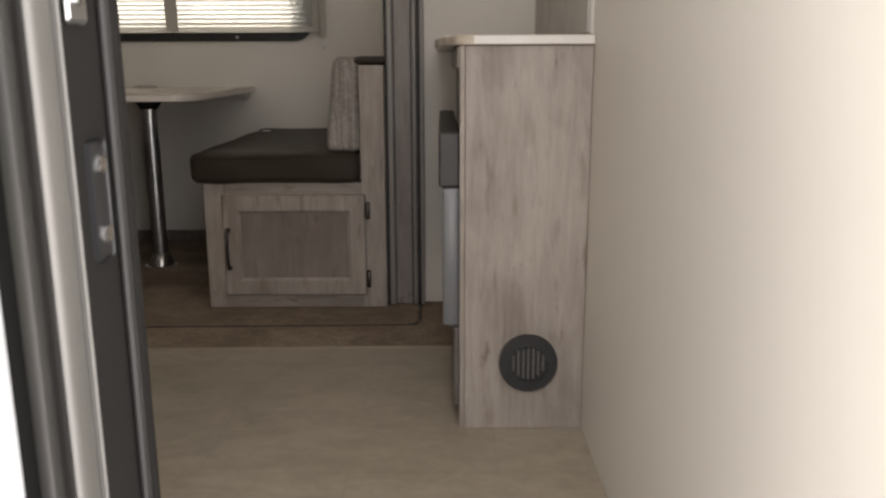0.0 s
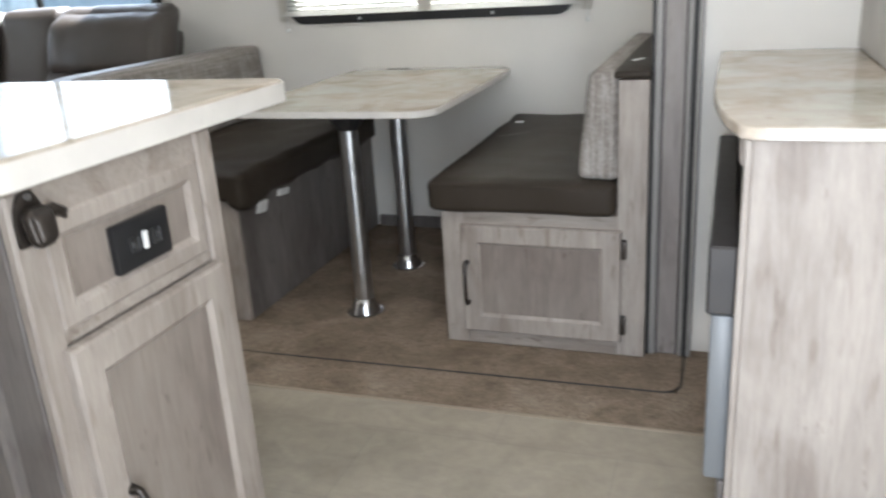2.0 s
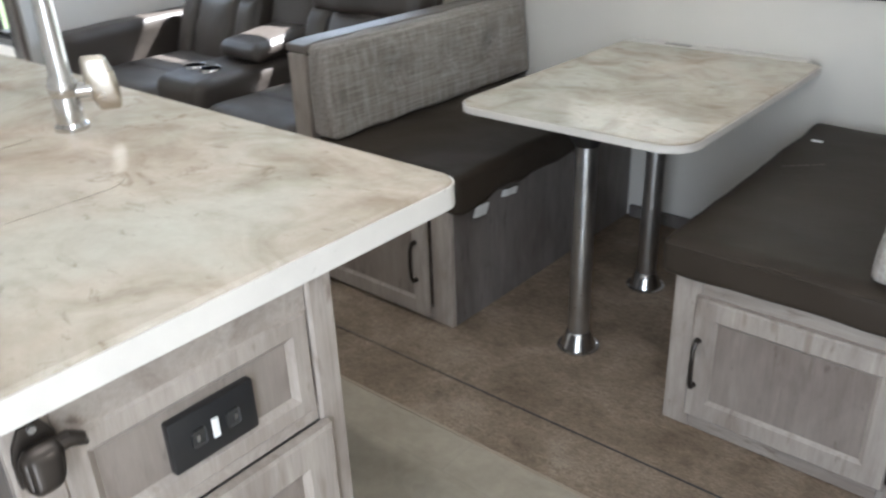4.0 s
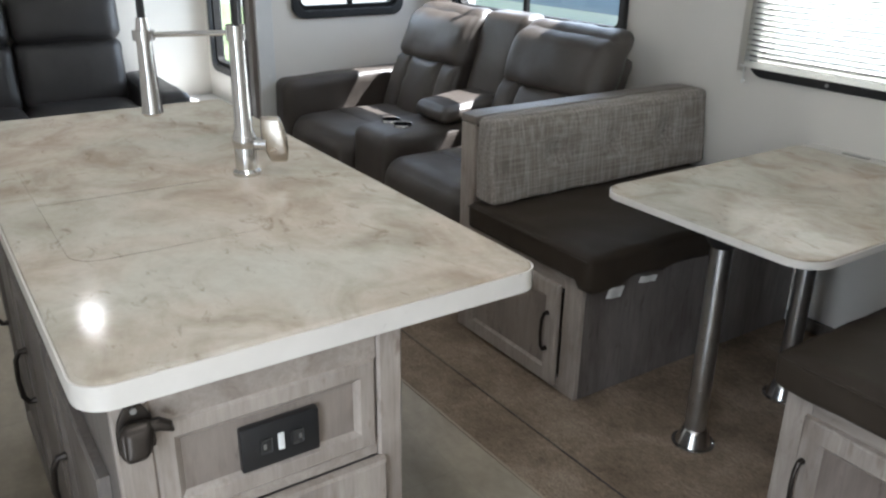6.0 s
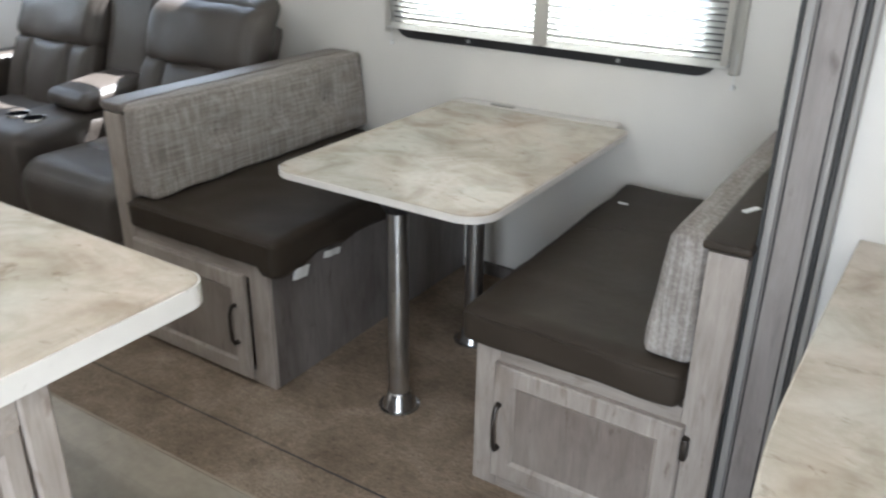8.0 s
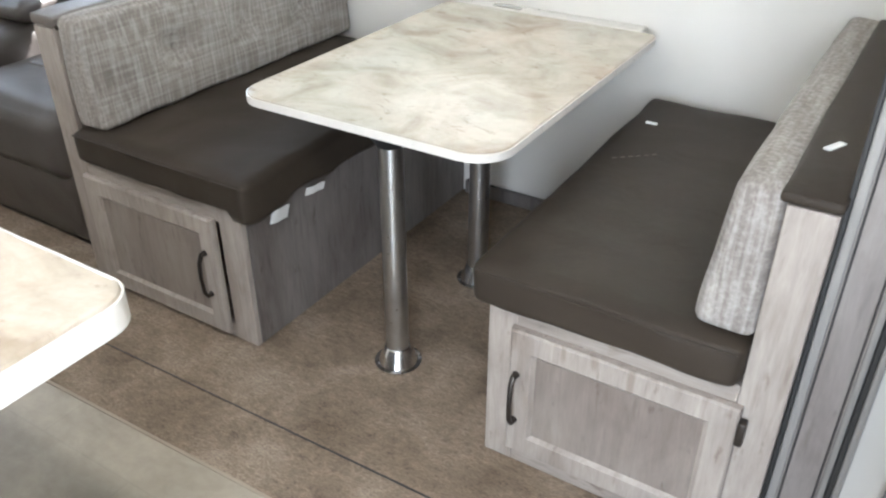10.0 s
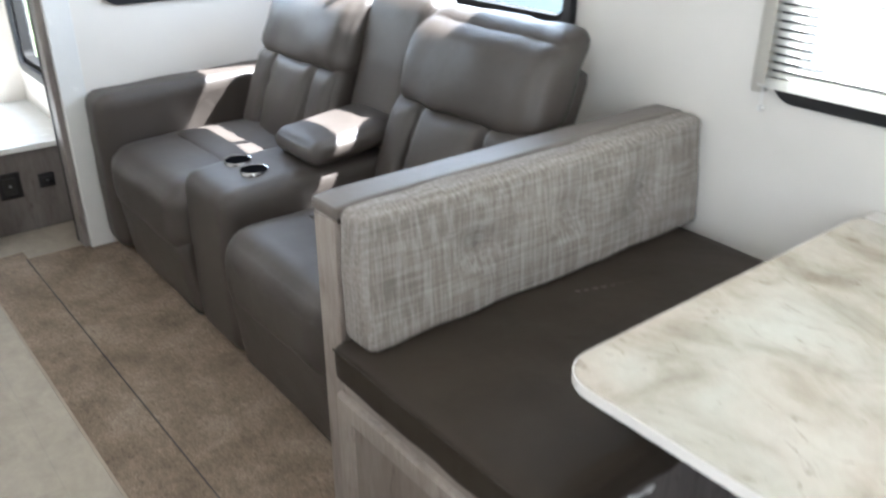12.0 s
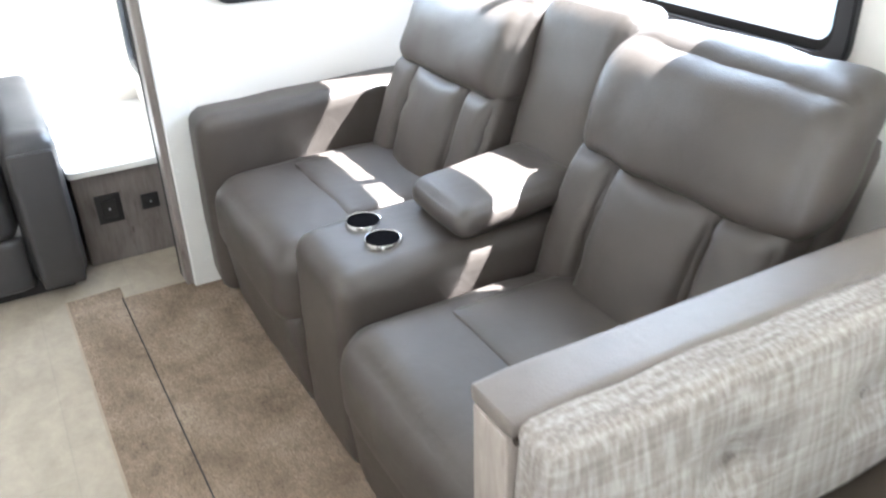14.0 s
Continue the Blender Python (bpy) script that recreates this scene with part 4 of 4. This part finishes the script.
part("lower_drawer", box(0.222, 0.2345, 2.102, 2.98, 0.03, 0.222, 0.003), WOOD_DARK_AND_SHADED, sc)
ct2 = thing("side_countertop", (0.35, 2.6, 0.847), "marbled laminate counter with a bowed front edge", "countertop")


def bowed():
    pts = [(0.512, 2.058), (0.512, 3.078), (0.182, 3.078), (0.178, 2.75), (0.178, 2.46)]
    for i in range(1, 8):
        a = i / 8
        pts.append((0.178 + 0.035 * a * a, 2.46 - 0.36 * a))
    for i in range(6):
        a = radians(180 + 90 * i / 5)
        pts.append((0.255 + 0.035 * math.cos(a), 2.093 + 0.035 * math.sin(a)))
    return pts[::-1]


part("slab", outline(bowed(), 0.847, 0.868, 0.004), LAM, ct2, angle=20)
part("edge_band", box(0.262, 0.511, 2.0545, 2.0575, 0.849, 0.866, 0.0005), LAM_EDGE, ct2, "edge band lightened as window-lit")
vent = thing("floor_vent", (0.388, 2.07, 0.15), "round black plastic furnace vent", "vent")


def disc(r0, r1, y0, y1, c):
    n = 40
    bm = ring([(r1 * math.cos(2 * math.pi * i / n), r1 * math.sin(2 * math.pi * i / n)) for i in range(n)], [(r0 * math.cos(2 * math.pi * i / n), r0 * math.sin(2 * math.pi * i / n)) for i in range(n)], 0, y1 - y0)
    bmesh.ops.transform(bm, matrix=pose(c[0], y1, c[1], 90), verts=bm.verts[:])
    return bm


VC = (0.388, 0.150)
part("rim", disc(0.046, 0.066, 2.054, 2.0695, VC), BLACK, vent)
part("inner_rim", disc(0.040, 0.0458, 2.058, 2.0695, VC), RUBBER, vent)
part("backing", tube([(VC[0], 2.066, VC[1]), (VC[0], 2.0695, VC[1])], 0.040, 28), RUBBER, vent)
for k in range(7):
    x = VC[0] + (k - 3) * 0.0112
    h = math.sqrt(0.039 ** 2 - (x - VC[0]) ** 2) - 0.002
    part("louver", box(x - 0.0022, x + 0.0022, 2.0545, 2.0655, VC[1] - h, VC[1] + h, 0.001), PALE_ALU, vent)
# tiled splash beside the counter
structure("backsplash", box(0.507, 0.5135, 2.09, 3.078, 0.869, 1.70, 0), GROUT, "grey tiled splash above the side counter", "tile")
splash = bpy.data.objects["backsplash"]
tile_me = mesh_of("tile", box(0.500, 0.5065, 0, 0.322, 0, 0.15, 0.0015), TILE)
for r in range(5):
    for c in range(3):
        o = new("tile", tile_me)
        o.parent, o.location = splash, (0, 2.093 + c * 0.3265, 0.872 + r * 0.1545)

# ---- reclining theatre sofa ----
sofa = thing("reclining_sofa", (-2.93, 3.55, 0), "grey-brown leather two-seat recliner with centre console", "sofa")
AX0 = -3.868


def arm(x0, x1):
    def roll(p, w):
        if p.z > 0.6:
            p.x += 0.012 * w.x * (p.z - 0.6) / 0.06
        p.z += 0.02 * (p.y - 3.05) / 0.8
        return p
    part("armrest", pillow(x0, x1, 3.055, 3.92, 0.03, 0.655, 0.05, (0.004, 0.006, 0.004), 15, 0.004, roll, x0), LEATHER, sofa)


arm(AX0, -3.695)
arm(-2.080, -2.004)
for k, (x0, x1) in enumerate(((-3.692, -3.038), (-2.702, -2.083))):
    def front(p, w):
        # the footrest bulges at its top and draws in at the floor
        if w.y < -0.5:
            p.y += 0.035 * max(0, (0.30 - p.z) / 0.3)
        return p
    part("footrest", pillow(x0, x1, 3.070, 3.20, 0.006, 0.30, 0.03, (0, 0.016, 0), 13, 0.004, front, k), LEATHER, sofa)
    part("seat", pillow(x0, x1, 3.055, 3.74, 0.235, 0.490, 0.085, (0.003, 0.014, 0.014), 17, 0.006, None, k + 3), LEATHER, sofa)
    part("seat_panel", pillow(x0 + 0.11, x1 - 0.11, 3.30, 3.70, 0.475, 0.509, 0.014, (0, 0, 0.008), 11, 0.004, None, k + 9), LEATHER, sofa, "stitched seat panel")

    def lean(p, w):
        p.y += 0.36 * (p.z - 0.45)
        return p
    x0, x1 = ((-3.63, -3.028), (-2.702, -2.085))[k]
    part("back_shell", pillow(x0 + 0.01, x1 - 0.01, 3.72, 3.80, 0.35, 0.93, 0.035, (0, 0.006, 0), 9, 0.003, lean, k), LEATHER, sofa)
    third = (x1 - x0 - 0.02) / 4
    for j, (a, b, out) in enumerate(((0, 1, 0.02), (1, 3, 0.032), (3, 4, 0.02))):
        def crease(p, w, seed=k * 5 + j):
            # the cover gathers along the stitched sides and puckers at the upper corners
            edge = max(0.0, (abs(w.x) - 0.45) / 0.55)
            if w.y < 0.2:
                p.y += 0.010 * edge * noise.noise(Vector((seed * 3.0, p.x * 12, p.z * 42)))
                p.y += 0.016 * edge * max(0.0, w.z - 0.4)
            p.z += 0.014 * edge * max(0.0, w.z) ** 3
            return lean(p, w)
        part("lumbar_section", pillow(x0 + 0.01 + a * third, x0 + 0.01 + b * third, 3.585 - out * 0.5, 3.715, 0.44, 0.785, 0.038, (0.004, out, 0.0), 23, 0.007, crease, k * 5 + j), LEATHER, sofa)

    def head(p, w):
        p.y += 0.35 * (p.z - 0.45)
        if w.z > 0:
            p.y += 0.03 * w.z * w.z
        return p
    part("headrest", pillow(x0 - 0.004, x1 + 0.004, 3.580, 3.76, 0.752, 1.035, 0.070, (0.006, 0.026, 0.01), 23, 0.010, head, k + 20), LEATHER, sofa)
cx0, cx1 = -3.034, -2.706


def console_shape(p, w):
    if p.y < 3.35 and w.z > 0:
        p.z -= 0.015 * (3.35 - p.y) / 0.25
    return p


part("console", pillow(cx0, cx1, 3.095, 3.74, 0.006, 0.578, 0.05, (0.002, 0.008, 0.003), 17, 0.003, console_shape), LEATHER, sofa)
part("console_seam", tube([(cx0 + 0.02, 3.101, 0.20), (-2.92, 3.093, 0.20), (cx1 - 0.02, 3.101, 0.20)], 0.003, 6), DARK_LEATHER, sofa)
lid = part("console_lid", pillow(cx0 + 0.06, cx1 + 0.004, 3.40, 3.76, 0.582, 0.655, 0.034, (0.004, 0.006, 0.012), 15, 0.004, lambda p, w: Vector((p.x, p.y, p.z + 0.10 * (p.y - 3.40))), 4), LEATHER, sofa, "padded console armrest")
for x in (-2.95, -2.838):
    cup = part("cup_holder", lathe([(0.046, 0.550), (0.046, 0.5815), (0.0445, 0.584), (0.042, 0.583), (0.0415, 0.579)], (x, 3.262)), CHROME, sofa, "bright ringed cup holder")
    # solid disc, the well's inner shade put into its black
    part("well", lathe([(0.0412, 0.556), (0.0412, 0.582)], (x, 3.262)), HOLE_SHADE, cup, "black disc as the shaded well")


def lean_mid(p, w):
    p.x += 0.10 * (p.z - 0.8) * w.x * 0.5
    p.y += 0.34 * (p.z - 0.45)
    return p


part("centre_back", pillow(cx0 + 0.012, cx1 - 0.004, 3.65, 3.80, 0.45, 1.045, 0.04, (0.003, 0.012, 0.004), 17, 0.006, lean_mid, 7), LEATHER, sofa)
part("plinth", box(AX0 + 0.05, -2.06, 3.16, 3.88, 0.001, 0.05, 0.004), BLACK, sofa)

# ---- front end: sofa, shelf, outlets ----
es = thing("end_sofa", (-4.5, 1.9, 0), "dark charcoal leather sofa against the end wall", "sofa")
part("armrest", pillow(-4.93, -4.075, 2.50, 2.672, 0.03, 0.575, 0.05, (0.004, 0.006, 0.004), 13, 0.004), DARK_LEATHER, es)
part("arm_front", pillow(-4.085, -4.055, 2.515, 2.66, 0.035, 0.53, 0.014, (0.004, 0, 0), 9, 0.002), DARK_LEATHER, es, "stitched arm front")
for y0, y1 in ((1.92, 2.497), (1.34, 1.917)):
    part("seat", pillow(-4.80, -4.085, y0, y1, 0.22, 0.46, 0.06, (0.01, 0, 0.014), 13, 0.005), DARK_LEATHER, es)
    part("front_panel", pillow(-4.15, -4.09, y0, y1, 0.03, 0.235, 0.025, (0.006, 0, 0), 9, 0.003), DARK_LEATHER, es)
    part("backrest", pillow(-4.90, -4.70, y0, y1, 0.42, 0.80, 0.06, (0.02, 0, 0), 13, 0.006, lambda p, w: Vector((p.x - 0.12 * (p.z - 0.45), p.y, p.z))), DARK_LEATHER, es)
    part("headrest", pillow(-4.93, -4.70, y0, y1, 0.78, 1.06, 0.07, (0.02, 0, 0.01), 13, 0.006, lambda p, w: Vector((p.x - 0.06 * (p.z - 0.45), p.y, p.z)), y0), DARK_LEATHER, es)
part("plinth", box(-4.85, -4.14, 1.36, 2.62, FLOOR, 0.05, 0.003), BLACK, es)
sh = thing("corner_shelf", (-4.6, 2.86, 0), "low grey wood corner cabinet with white top", "cabinet")
part("body", box(-4.99, -4.245, 2.69, 3.075, FLOOR, 0.345, 0.002), WOOD_DARK_AND_SHADED, sh)
part("top", outline(rounded(-4.995, -4.225, 2.68, 3.078, (0.0, 0.03, 0.0, 0.0)), 0.346, 0.372, 0.004), SHELF, sh, "white laminate top", angle=20)
for y0, y1, z0, z1 in ((2.752, 2.842, 0.150, 0.262), (2.912, 2.975, 0.172, 0.232)):
    pl = thing("outlet_plate", (-4.243, (y0 + y1) / 2, (z0 + z1) / 2), "small black plastic outlet plate", "outlet", "black outlet plates")
    part("plate", box(-4.2448, -4.237, y0, y1, z0, z1, 0.003, 2), BLACK, pl)
    part("socket", box(-4.2368, -4.235, y0 + 0.02, y1 - 0.02, z0 + 0.02, z1 - 0.02, 0.004), RUBBER, pl)
    part("contact", box(-4.235, -4.2335, (y0 + y1) / 2 - 0.003, (y0 + y1) / 2 + 0.003, (z0 + z1) / 2 - 0.004, (z0 + z1) / 2 + 0.004, 0), STEEL, pl)

# ---- ceiling lamps ----


def puck(x, y, z):
    p = thing("ceiling_light", (x, y, z), "small round warm puck light on the unseen ceiling", "ceiling light", "puck lights")
    part("rim", lathe([(0.058, z - 0.001), (0.058, z - 0.012), (0.050, z - 0.016), (0.046, z - 0.012)], (x, y), 28), WHITE, p)
    part("lens", lathe([(0.044, z - 0.0125), (0.042, z - 0.018), (0.030, z - 0.021)], (x, y), 28), LENS, p, "warm glowing lens")


# first is known by its glint on the counter; others added unseen as fill
for x, y, z in ((-3.13, 1.86, CEIL), (-2.06, 1.86, CEIL), (-1.0, 1.86, CEIL), (0.05, 1.86, CEIL)):
    puck(x, y, z)

# ---- outside, seen by the windows ----
nb = thing("parked_trailer", (-6, 9.5, -0.75), "white and blue-grey trailer parked outside", "trailer")
part("wall", box(-11, -1.0, 9.5, 11.5, -0.749, 2.4, 0.08, 3), SHELL, nb)
part("stripe", box(-10.9, -1.1, 9.485, 9.498, 0.3, 1.3, 0.0), RV_BLUE, nb, "blue-grey side panel")
part("roof", box(-10.9, -1.1, 9.6, 11.4, 2.4, 2.5, 0.03), SHELL, nb)
for x in (-9.2, -3.6):
    part("window", box(x, x + 1.0, 9.478, 9.49, 1.35, 1.95, 0.003), BLACK, nb, "dark window")
structure("grass", box(-60, -5.6, -40, 9.2, -0.80, -0.735, 0), GRASS, "dry green grass beyond the trailer", "ground")
